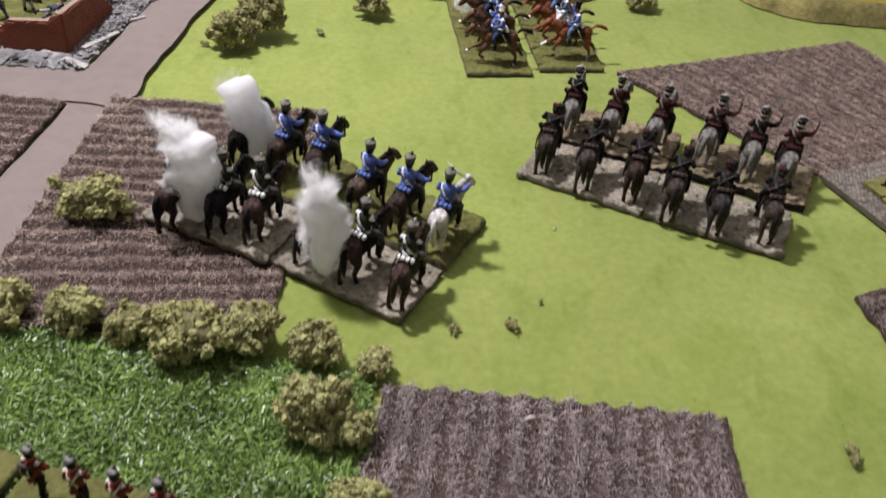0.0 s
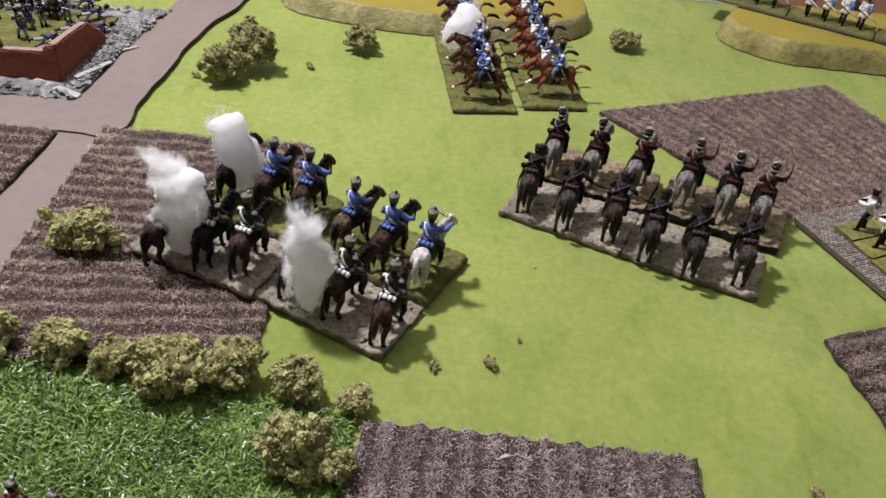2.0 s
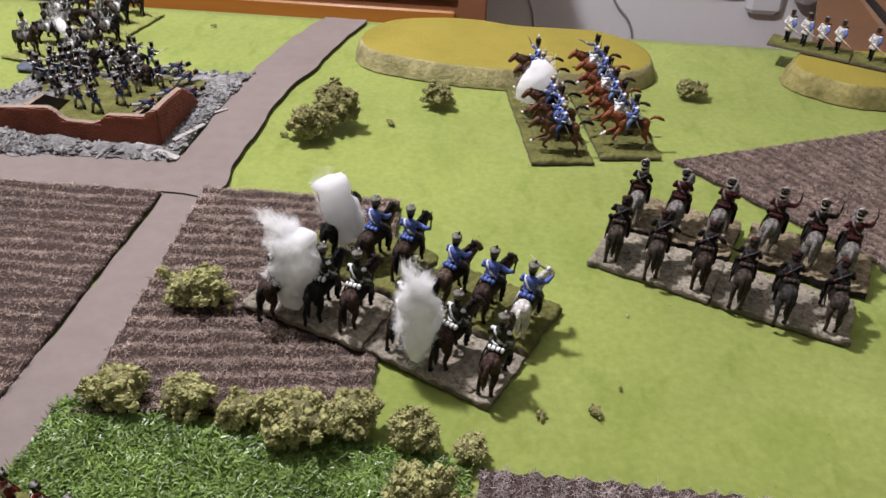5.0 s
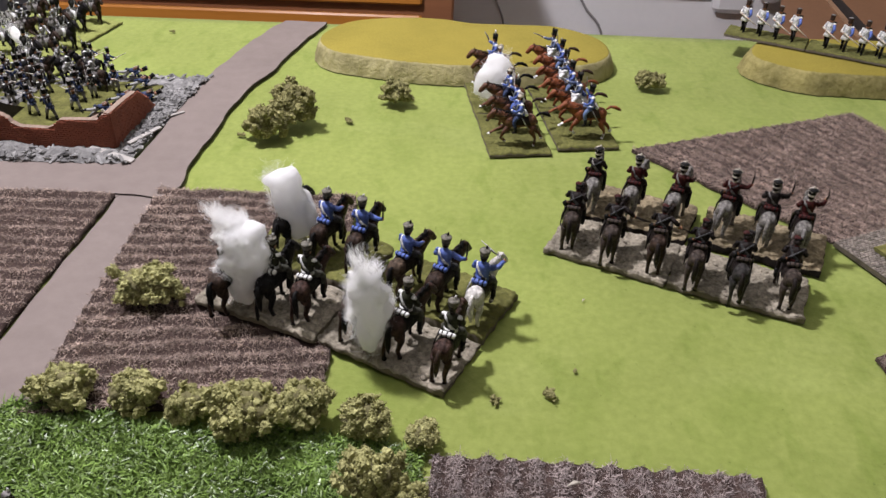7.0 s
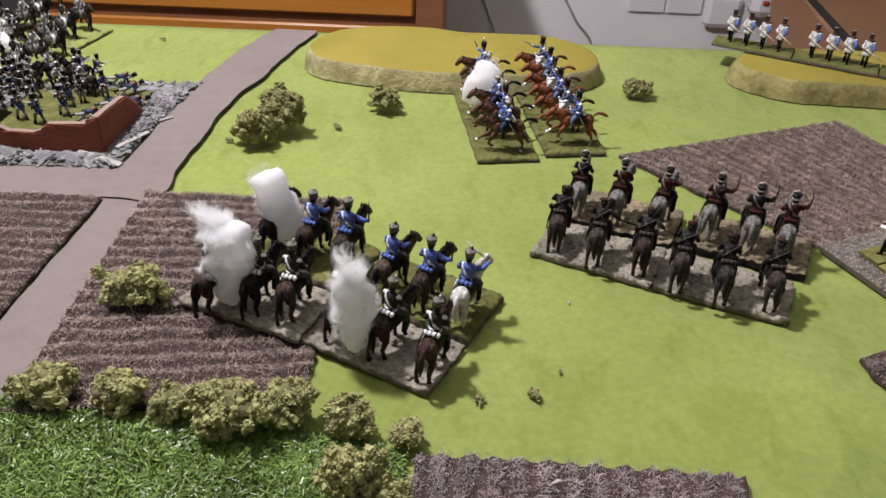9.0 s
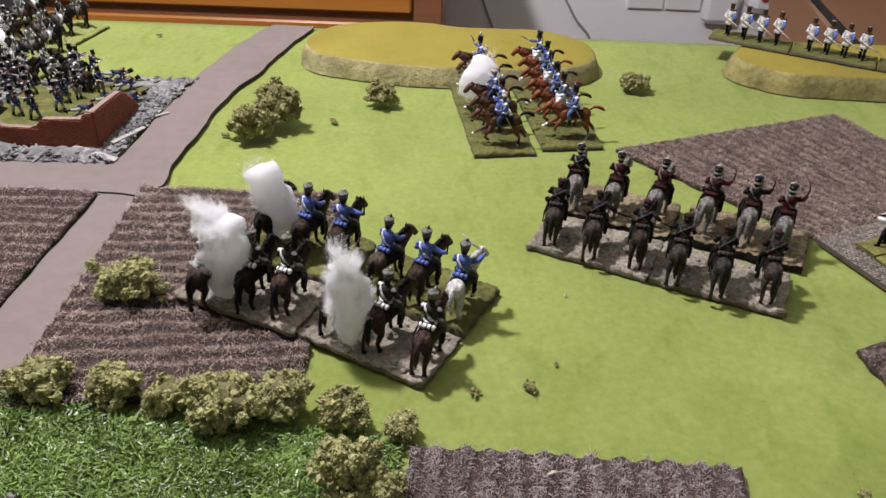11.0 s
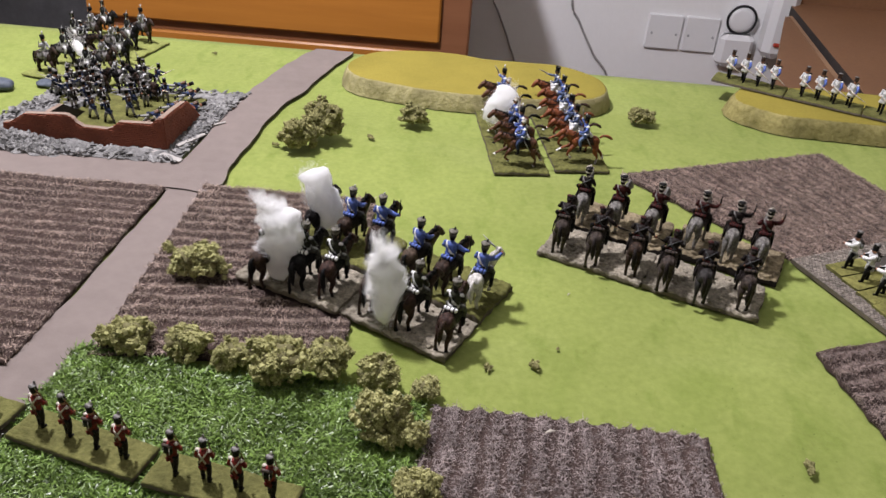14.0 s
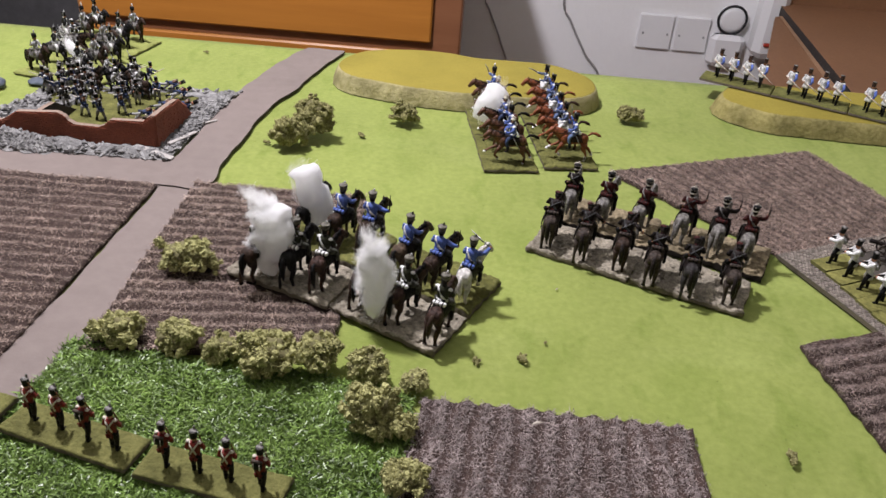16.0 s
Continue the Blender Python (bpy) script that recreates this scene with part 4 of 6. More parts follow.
def add_rider(s, k, coat, legs, hat, belt, arm, roll, headgear="shako", plume="white", band="black", turn=0.0, lean=0.0, carbine=False, collar=None, blade="steel", strap=None, crouch=0.0, broad=1.0):
    """A seated model rider, 22 mm from saddle to shako. arm: how the right arm is held."""
    c, sn = math.cos(math.radians(turn)), math.sin(math.radians(turn))

    def r(x, y, z):
        up = max(0.0, z - 26.0)
        x, y, z = x * (broad if up else 1.0), y + lean * up, z - (lean * lean * 0.55 + crouch) * up
        return (x * c - y * sn, x * sn + y * c, z + k)
    collar = collar or coat
    s.ball((0, -0.8, 24.8 + k), (3.5, 3.2, 2.1), legs)
    s.tube([r(0, -0.9, 24.2), r(0, -0.8, 26.4), r(0, -0.6, 29.6), r(0, -0.4, 32.6), r(0, -0.3, 34.4), r(0, -0.3, 35.2)], [(3.3 * broad, 2.6), (3.0 * broad, 2.2), (3.4 * broad, 2.5), (3.8 * broad, 2.5), (3.0 * broad, 2.0), (1.5, 1.4)], coat, seg=14)
    s.tube([r(0, -0.9, 25.3), r(0, -0.9, 26.9)], [(3.4 * broad, 2.55), (3.2 * broad, 2.4)], belt, seg=14)
    # coat tails
    for e in (-1, 1):
        s.tube([r(1.4 * e, -2.4, 25.8), r(1.9 * e, -4.0, 24.0)], [(1.3, 0.6), (1.0, 0.4)], coat, seg=6)
    # shoulder belt from the left shoulder to the right hip, back and front
    strap = strap or belt
    s.tube([r(-2.8, -0.5, 34.6), r(-2.0, -2.7, 32.8), r(-0.2, -3.3, 29.6), r(2.6, -2.6, 26.4)], [0.78] * 4, strap, seg=6)
    s.tube([r(-2.8, -0.5, 34.6), r(-2.0, 2.0, 32.8), r(0.4, 2.3, 29.6), r(2.6, 1.4, 26.4)], [0.5] * 4, strap, seg=6)
    s.box(r(1.6, -3.4, 27.0), (2.5, 1.2, 1.8), "black", chamfer=0.4)
    s.tube([r(0, -0.3, 34.6), r(0, -0.1, 36.4)], [1.5, 1.25], collar, seg=9)
    s.ball(r(0, 0.4, 38.0), (1.65, 1.95, 2.05), "skin")
    s.ball(r(0, -0.5, 38.1), (1.85, 1.75, 2.1), "dark")
    if headgear == "shako":
        s.tube([r(0, 0, 38.7), r(0, 0, 39.4), r(0, -0.1, 41.6), r(0, -0.2, 43.0), r(0, -0.2, 43.4)], [2.05, 2.15, 2.4, 2.75, 2.4], hat, seg=14)
        s.tube([r(0, 0, 38.7), r(0, 0, 39.9)], [2.2, 2.32], band, seg=14)
        s.tube([r(0, 0, 42.3), r(0, -0.1, 43.1)], [2.62, 2.84], band, seg=14)
        s.ball(r(0, 1.7, 39.1), (1.75, 1.5, 0.3), "black", seg=10, rings=4)
        s.ball(r(0.2, 1.2, 44.2), (0.72, 0.72, 1.1), plume, seg=8, rings=6)
    elif headgear == "busby":
        s.tube([r(0, 0, 38.8), r(0, 0, 40.2), r(0, 0, 42.8), r(0, 0, 43.6)], [2.1, 2.6, 2.5, 1.6], hat, seg=12)
        s.tube([r(-0.4, 0.2, 43.0), r(-0.5, 0.2, 46.4), r(-0.5, 0.0, 47.6)], [0.6, 0.85, 0.2], plume, seg=6)
    elif headgear == "cap":
        s.tube([r(0, 0, 38.6), r(0, 0, 39.8), r(0, -0.2, 41.0), r(0, -0.3, 41.5)], [2.0, 2.2, 2.5, 1.9], hat, seg=12)
        s.ball(r(-0.6, -0.5, 41.3), (2.1, 2.0, 0.9), plume, seg=10, rings=6)
    elif headgear == "tarleton":
        s.ball(r(0, 0.1, 39.8), (2.0, 2.3, 1.9), hat)
        s.ball(r(0, 2.0, 39.2), (1.6, 1.3, 0.3), "black", seg=10, rings=4)
        s.tube([r(0, 1.9, 41.2), r(0, 0.3, 42.3), r(0, -1.9, 41.2), r(0, -2.5, 39.4)], [0.5, 0.95, 0.95, 0.3], plume, seg=7)
    for e in (-1, 1):
        s.tube([(2.2 * e, -0.2, 24.6 + k), (4.5 * e, 3.4, 22.8 + k), (5.4 * e, 4.8, 20.6 + k), (5.6 * e, 3.8, 16.4 + k), (5.6 * e, 3.0, 13.0 + k)], [2.2, 1.9, 1.45, 1.25, 0.95], legs, seg=9)
        s.tube([(5.6 * e, 3.8, 16.6 + k), (5.6 * e, 3.0, 12.8 + k), (5.7 * e, 3.1, 11.9 + k)], [1.4, 1.15, 1.0], "black", seg=8)
        s.tube([(5.6 * e, 2.2, 11.6 + k), (5.9 * e, 5.8, 11.2 + k)], [0.9, 0.6], "black", seg=7)
        s.ball(r(3.7 * e, -0.4, 33.9), (1.5, 1.4, 0.8), belt if belt == "white" else coat, seg=8, rings=5)
    # rein arm
    s.tube([r(-3.7, -0.3, 33.2), r(-5.0, 0.2, 30.2), r(-4.0, 3.4, 28.2), r(-1.8, 5.8, 28.4)], [1.5, 1.35, 1.15, 0.85], coat, seg=8)
    s.ball(r(-1.4, 6.2, 28.5), 0.95, "white" if belt == "white" else "skin", seg=7, rings=5)
    hand, tip = ARMS[arm]
    elbow = ((3.7 + hand[0]) / 2 + 0.9, (hand[1] - 0.8) / 2, (33.2 + hand[2]) / 2 - 0.9)
    s.tube([r(3.7, -0.3, 33.2), r(*elbow), r(*hand)], [1.5, 1.35, 0.95], coat, seg=8)
    s.ball(r(*hand), 1.0, "white" if belt == "white" else "skin", seg=7, rings=5)
    if tip:
        mid = tuple(a * 0.5 + b * 0.5 for a, b in zip(hand, tip))
        s.tube([r(*hand), r(mid[0] + 0.5, mid[1] - 0.7, mid[2]), r(*tip)], [(0.5, 0.6), (0.5, 0.75), 0.2], blade, seg=6)
        s.tube([r(hand[0] - 0.2, hand[1] - 0.2, hand[2] - 1.1), r(hand[0], hand[1] + 1.3, hand[2]), r(hand[0], hand[1] + 0.4, hand[2] + 1.2)], [0.32] * 3, "gold", seg=5)
    if carbine:
        s.tube([r(-4.6, -3.2, 26.4), r(-3.0, -3.5, 28.4)], [(0.8, 1.1), 0.7], "wood_brown", seg=7)
        s.tube([r(-3.0, -3.5, 28.4), r(-0.2, -3.7, 31.6), r(3.2, -3.0, 35.4)], [0.65, 0.5, 0.4], "steel_dark", seg=7)
        s.ball(r(-4.4, -2.8, 26.2), (1.8, 1.3, 1.9), "black", seg=8, rings=6)
    # scabbard, valise with its straps and round ends
    s.tube([(-5.0, -1, 23.6 + k), (-6.2, -4.0, 18.6 + k), (-6.2, -7.6, 13.6 + k)], [0.5, 0.55, 0.3], blade, seg=6)
    s.tube([(-3.9, -5.0, 25.2 + k), (-3.5, -5.0, 25.3 + k), (3.5, -5.0, 25.3 + k), (3.9, -5.0, 25.2 + k)], [1.0, 1.4, 1.4, 1.0], roll, seg=12)
    for x in (-2.3, 0.0, 2.3):
        s.tube([(x - 0.35, -5.0, 25.3 + k), (x + 0.35, -5.0, 25.3 + k)], [1.52, 1.52], "black" if roll != "black" else "white", seg=12)


def scaled(s):
    s.v = [(x * MM, y * MM, z * MM) for x, y, z in s.v]
    return s


def add_foot(s, coat, legs, hat, belt, act, pack="black", headgear="shako", plume="white", cuffs=None, boots="black", front=None, sleeve=None, gaiter=4.8, gun="wood_brown", flare=0.0, slim=1.0):
    """A model foot soldier about 30 mm tall."""
    step = {"march": 2.4, "charge": 5.0, "stand": 0.8, "port": 2.6, "aim": 2.6}[act]
    lean = 3.6 if act == "charge" else 0.4
    for sx, y in ((-1, step), (1, -step)):
        s.tube([(1.7 * sx, 0, 14), (2.0 * sx, y * 0.5 + 0.6, 8.2), (2.0 * sx, y, 2.4)], [2.1 * slim, 1.6 * slim, 1.1 * slim], legs, seg=8)
        s.tube([(2.0 * sx, y * (1 - gaiter / 33) + 0.1, gaiter), (2.0 * sx, y, 1.2)], [1.35, 1.15], boots, seg=8)
        s.tube([(2.0 * sx, y - 0.8, 0.8), (2.2 * sx, y + 2.4, 0.7)], [1.0, 0.75], boots, seg=7)
    s.tube([(0, -0.2, 13), (0, 0, 15), (0, lean * 0.5, 19), (0, lean, 22.4), (0, lean, 23.6)], [(3.0, 2.4), (2.9, 2.2), (3.4, 2.5), (3.5, 2.3), (1.3, 1.2)], coat, seg=12)
    if flare:
        s.tube([(0, 0.2, 16.4), (0, 0.5, 13.0), (0, 0.8, 10.6)], [(2.7, 2.2), (3.2 + flare * 0.6, 2.8), (3.4 + flare, 3.0)], coat, seg=12)
    if front:
        s.tube([(0, 0.7, 13.2), (0, 1.2, 16), (0, lean * 0.6 + 1.0, 19.5), (0, lean + 0.6, 22.6)], [(2.2, 1.7), (2.2, 1.6), (2.6, 1.9), (1.6, 1.5)], front, seg=10)
    s.tube([(1.4, -2.0, 13.4), (0.8, -2.8, 11.0)], [(1.6, 0.5), (1.0, 0.4)], coat, seg=6)
    s.tube([(-1.4, -2.0, 13.4), (-0.8, -2.8, 11.0)], [(1.6, 0.5), (1.0, 0.4)], coat, seg=6)
    for sx in (-1, 1):
        s.tube([(2.6 * sx, lean, 23.0), (1.4 * sx, lean + 2.2, 20.8), (-1.8 * sx, lean * 0.5 + 2.3, 16.0)], [0.5] * 3, belt, seg=5)
    if pack:
        s.box((0, lean - 3.6, 20.2), (5.4, 2.4, 4.6), pack, chamfer=0.6)
        s.tube([(-3.0, lean - 3.6, 23.2), (3.0, lean - 3.6, 23.2)], [1.0, 1.0], "taupe", seg=8)
        for sx in (-1, 1):
            s.tube([(1.8 * sx, lean - 4.6, 22.4), (1.8 * sx, lean - 4.9, 18.2)], [0.3, 0.3], belt, seg=5)
    s.box((2.6, -1.8, 13.6), (2.6, 1.4, 2.2), "black", chamfer=0.4)
    s.ball((0, lean + 0.4, 25.4), (1.7, 1.9, 2.1), "skin")
    if headgear == "shako":
        s.tube([(0, lean + 0.2, 26), (0, lean + 0.2, 26.8), (0, lean + 0.1, 29.8), (0, lean, 30.6), (0, lean, 30.8)], [1.9, 2.0, 2.1, 2.3, 1.9], hat, seg=11)
        s.ball((0, lean + 1.7, 26.4), (1.7, 1.4, 0.3), "black", seg=9, rings=4)
        if plume:
            s.tube([(0, lean + 1.6, 30), (0, lean + 1.7, 32.2), (0, lean + 1.6, 33.2)], [0.4, 0.7, 0.2], plume, seg=6)
    elif headgear == "bicorne":
        s.tube([(-4.2, lean + 0.2, 26.8), (-2, lean + 0.2, 28.2), (0, lean + 0.2, 29.4), (2, lean + 0.2, 28.2), (4.2, lean + 0.2, 26.8)], [0.4, (1.5, 1.4), (2.0, 1.7), (1.5, 1.4), 0.4], hat, seg=8)
    cuffs = cuffs or coat
    sleeve = sleeve or coat
    for sx in (-1, 1):
        s.ball((3.3 * sx, lean, 23.0), (1.5, 1.5, 0.8), belt, seg=7, rings=4)
    s.tube([(0, lean, 30.0), (0, lean, 30.9)], [2.2, 2.1], "grey", seg=10)
    if not pack:
        for sx in (-1, 1):
            s.tube([(2.6 * sx, lean - 0.2, 23.2), (1.6 * sx, lean - 2.4, 21.6), (-1.8 * sx, lean * 0.5 - 2.7, 16.0)], [0.55] * 3, belt, seg=5)
    if act in ("march", "stand"):
        s.tube([(3.2, lean, 22.4), (4.6, lean + 0.8, 18.6), (3.4, lean + 3.2, 17.0)], [1.4, 1.2, 0.95], sleeve, seg=8)
        s.tube([(-3.2, lean, 22.4), (-4.6, lean - 0.2, 18.2), (-3.6, lean + 1.8, 15.0)], [1.4, 1.2, 0.95], cuffs, seg=8)
        s.ball((3.2, lean + 3.5, 17.0), 0.95, "skin", seg=7, rings=5)
        s.ball((-3.5, lean + 2.1, 14.6), 0.95, "skin", seg=7, rings=5)
        s.tube([(3.2, lean + 3.8, 14.5), (3.6, lean + 1.8, 21), (3.9, lean - 1.4, 30.5)], [0.9, 0.6, 0.35], gun, seg=6)
        s.tube([(3.9, lean - 1.4, 30.5), (4.2, lean - 2.8, 35)], [0.25, 0.1], "steel", seg=5)
    elif act == "aim":
        s.tube([(0, 0, 15), (0, -0.2, 12.5), (0, -0.4, 10.0)], [(3.0, 2.4), (3.4, 2.9), (3.6, 3.2)], coat, seg=10)
        s.tube([(3.2, lean, 22.2), (4.4, lean + 2.0, 19.2), (2.6, lean + 4.6, 20.2)], [1.7, 1.5, 1.2], sleeve, seg=8)
        s.tube([(-3.2, lean, 22.2), (-3.4, lean + 3.4, 20.0), (-0.4, lean + 7.4, 20.0)], [1.7, 1.5, 1.2], cuffs, seg=8)
        s.ball((2.4, lean + 4.9, 20.3), 1.0, "skin", seg=7, rings=5)
        s.ball((-0.2, lean + 7.8, 20.0), 1.0, "skin", seg=7, rings=5)
        s.tube([(2.6, lean + 0.5, 20.6), (1.8, lean + 4.8, 20.8), (0.2, lean + 8.0, 20.2), (-0.6, lean + 10.0, 19.8)], [1.0, 0.7, 0.5, 0.3], "black", seg=6)
    elif act == "port":
        s.tube([(3.2, lean, 22.2), (4.6, lean + 1.4, 18.4), (2.4, lean + 3.4, 17.4)], [1.4, 1.2, 0.95], sleeve, seg=8)
        s.tube([(-3.2, lean, 22.2), (-5.0, lean + 1.2, 18.0), (-4.2, lean + 3.6, 15.2)], [1.5, 1.3, 1.0], cuffs, seg=8)
        s.ball((2.2, lean + 3.7, 17.2), 0.95, "skin", seg=7, rings=5)
        s.ball((-4.2, lean + 3.9, 14.8), 0.95, "skin", seg=7, rings=5)
        s.tube([(5.0, lean + 3.0, 18.6), (1.0, lean + 3.9, 16.8), (-4.6, lean + 4.2, 14.4), (-13.5, lean + 4.4, 10.6)], [1.0, 0.8, 0.65, 0.45], "cream", seg=6)
        s.tube([(-13.5, lean + 4.4, 10.8), (-17.0, lean + 4.4, 9.2)], [0.3, 0.12], "steel", seg=5)
    else:
        s.tube([(3.2, lean, 22.2), (4.8, lean + 0.2, 18.2), (3.4, lean + 2.6, 17.2)], [1.4, 1.2, 0.95], sleeve, seg=8)
        s.tube([(-3.2, lean, 22.2), (-3.4, lean + 3.0, 19.0), (0.4, lean + 7.0, 18.2)], [1.4, 1.2, 0.95], cuffs, seg=8)
        s.ball((3.2, lean + 2.9, 17.1), 0.95, "skin", seg=7, rings=5)
        s.ball((0.7, lean + 7.3, 18.2), 0.95, "skin", seg=7, rings=5)
        s.tube([(3.9, lean - 2.0, 16.0), (3.0, lean + 2.6, 17.0), (0.8, lean + 7.4, 18.4), (-1.6, lean + 14.5, 19.8)], [1.0, 0.7, 0.55, 0.35], gun, seg=6)
        s.tube([(-1.6, lean + 14.5, 20.0), (-3.0, lean + 19.0, 20.8)], [0.28, 0.1], "steel", seg=5)


def cast(s, size):
    """Millimetres to metres, with the soft folds and lumps of a casting."""
    out = []
    for p in s.v:
        p = Vector(p)
        p += noise.noise_vector(p * 0.42) * 0.42 + noise.noise_vector(p * 1.1) * 0.16
        out.append(tuple(p * 0.001 * size))
    s.v = out
    return s


def horseman(coat, legs, hat, belt, horse, gait, cloth, arm, roll, tail="black", turn=0.0, sway=0.0, hoof=None, size=1.0, points=None, **more):
    s = Shape()
    k = add_horse(s, horse, tail, gait, cloth, hoof, sway, points)
    add_rider(s, k, coat, legs, hat, belt, arm, roll, turn=turn, **more)
    return cast(s, size)


def soldier(*a, **k):
    s = Shape()
    add_foot(s, *a, **k)
    return scaled(s)


def mount(horse, gait, cloth):
    """A saddled horse alone."""
    s = Shape()
    add_horse(s, horse, "black", gait, cloth)
    return cast(s, 1.0)


MESHES = {}


def figure(key, builder, parent, name, x, y, z, turn, scale=1.0):
    """A figure glued to its stand; equal figures share their mesh."""
    if key not in MESHES:
        ob = builder().make(name, parent)
        MESHES[key] = ob.data
    else:
        ob = new(name, MESHES[key])
        ob.parent = parent
    ob.matrix_local = pose(x, y, z, 0, 0, turn) @ Matrix.Scale(scale, 4)
    return ob


def stand_base(t, w, d, h, keys, seed, rough=0.0012, rocks=6):
    """A gritty base plate with broken edges; keys: upper side, edge."""
    nu, nv = 72, 46
    verts, faces, slots = [], [], []
    for i in range(nv + 1):
        for j in range(nu + 1):
            x, y = -w / 2 + w * j / nu, -d / 2 + d * i / nv
            rim = min(j, nu - j, i, nv - i)
            e = rough * 0.7 * noise.noise(Vector((x * 200, y * 200, seed)))
            z = h + rough * (noise.noise(Vector((x * 90, y * 90, seed))) + 0.6 * noise.noise(Vector((x * 320, y * 320, seed))) + 0.45 * noise.noise(Vector((x * 760, y * 760, seed)))) - (0.0007 if rim == 0 else 0)
            verts.append((x + (e if j in (0, nu) else 0), y + (e if i in (0, nv) else 0), max(z, h * 0.4)))
    w1 = nu + 1
    for i in range(nv):
        for j in range(nu):
            faces.append((i * w1 + j, i * w1 + j + 1, (i + 1) * w1 + j + 1, (i + 1) * w1 + j))
            slots.append(0)
    border = [j for j in range(nu + 1)] + [i * w1 + nu for i in range(1, nv + 1)] + [nv * w1 + j for j in range(nu - 1, -1, -1)] + [i * w1 for i in range(nv - 1, 0, -1)]
    k, m = len(verts), len(border)
    verts += [(verts[i][0], verts[i][1], 0.0002) for i in border]
    for i in range(m):
        faces.append((border[i], k + i, k + (i + 1) % m, border[(i + 1) % m]))
        slots.append(1)
    iv, jf = ico()
    g = np.random.default_rng(int(seed * 10) + 5)
    for _ in range(rocks):
        k = len(verts)
        c = (g.uniform(-w * 0.45, w * 0.45), g.uniform(-d * 0.45, d * 0.45), h)
        p = iv * (1 + g.normal(0, 0.15, (len(iv), 1))) * (0.0005 + 0.0016 * g.random() ** 2.5) * np.array((1.2, 1.0, 0.6)) + np.array(c)
        verts += p.tolist()
        faces += [tuple(q + k for q in f) for f in jf]
        slots += [0] * len(jf)
    return raw("base", verts, faces, list(keys), slots, parent=t, smooth=True)


SEED = [1.0]


def cavalry_stand(c, head, label, group, keys, riders, w=0.0742, d=0.0435, h=0.0035, rough=0.0012, rocks=6, z=0.0, at=None, size=1.0, shift=0.0, tilt=0.0):
    """A stand of three horsemen. riders: (mesh key, builder) for each place; at: where each one stands, (x, y, turn); tilt: degrees by which its left end lies higher."""
    SEED[0] += 1.3
    m = pose(c[0], c[1], z + 0.5 * w * math.sin(math.radians(tilt)), 0, 0, heading(*head)) @ pose(0, 0, 0, 0, tilt, 0)
    t = thing("cavalry_stand", label, "toy soldiers", group, m)
    stand_base(t, w, d, h, keys, SEED[0], rough, rocks)
    g = random.Random(int(SEED[0] * 10))
    for i, (key, builder) in enumerate(riders):
        if at:
            p = m.inverted() @ Vector((at[i][0], at[i][1], m.translation.z))
            x, y, turn = p.x, p.y, at[i][2]
        else:
            x, y, turn = shift + (i - 1) * w / 3 + g.uniform(-0.001, 0.001), g.uniform(-0.002, 0.002), g.uniform(-6, 6)
        figure(key, builder, t, "mounted_figure", x, y, h - 0.0004, turn, size)
    return t


def foot_stand(c, head, label, group, keys, men, w=0.070, d=0.021, h=0.003, z=0.0, rough=0.0006, name="infantry_stand", turn=0.0, size=1.0, spread=0.96, back=0.0):
    SEED[0] += 1.3
    t = thing(name, label, "toy soldiers", group, pose(c[0], c[1], z, 0, 0, heading(*head)))
    stand_base(t, w, d, h, keys, SEED[0], rough, 0)
    g = random.Random(int(SEED[0] * 10))
    n = len(men)
    for i, (key, builder) in enumerate(men):
        figure(key, builder, t, "foot_figure", (i - (n - 1) / 2) * w / n * spread, back + g.uniform(-0.001, 0.001), h - 0.0003, turn + g.uniform(-8, 8), size)
    return t


# riders of the green-coated and blue-coated regiment
def green(horse, **more):
    return lambda: horseman("green", "grey_green", "drab", "white", horse, more.pop("gait", "trot"), "black", "sling", "white", band="dark", plume="white", collar="dark", blade="dark", broad=1.08, crouch=0.03, **more)


def blue(horse, arm, **more):
    return lambda: horseman("blue", "grey_dark", "drab", "blue", horse, more.pop("gait", "trot"), "dark", arm, "blue", band="grey_dark", plume=more.pop("plume", "dark"), strap="white", broad=1.12, crouch=0.05, **more)


GREEN = [("green_a", green("bay", gait="stand", tail="dark_bay", points="dark_bay")), ("green_b", green("black_horse", turn=-8, sway=2)), ("green_c", green("dark_bay", turn=6, sway=2)),
         ("green_d", green("bay", turn=-4, sway=3, tail="black", points="black_horse"))]
BLUE = [("blue_a", blue("dark_bay", "fore", turn=-6, sway=2, plume="white")), ("blue_b", blue("dark_bay", "side", turn=4, sway=2, blade="dark", plume="white")), ("blue_c", blue("dun", "fore", gait="stand", turn=-8, sway=3)),
        ("blue_d", blue("dark_bay", "side", turn=6, sway=3, blade="dark")), ("blue_e", blue("white_horse", "over", tail="white_horse", hoof="grey", sway=4, turn=-6)), ("blue_f", blue("black_horse", "fore", sway=2))]


def dark(horse, arm="sling", **more):
    return lambda: horseman("dark", "dark", "black", "maroon", horse, more.pop("gait", "stand"), "dark", arm, "taupe", tail="dark", headgear="cap", plume="maroon", lean=0.32, crouch=0.24, broad=1.14, carbine=True, strap="grey_dark", blade="dark", collar="maroon", **more)


def grey(coat, arm, **more):
    return lambda: horseman(coat, "dark", "black", "maroon", "grey_horse", more.pop("gait", "stand"), "dark", arm, "maroon", crouch=0.10, broad=1.08, tail=more.pop("tail", "grey"), band="cream", plume="cream", collar="cream", strap="grey", blade="dark", hoof="grey", points="grey_horse", **more)


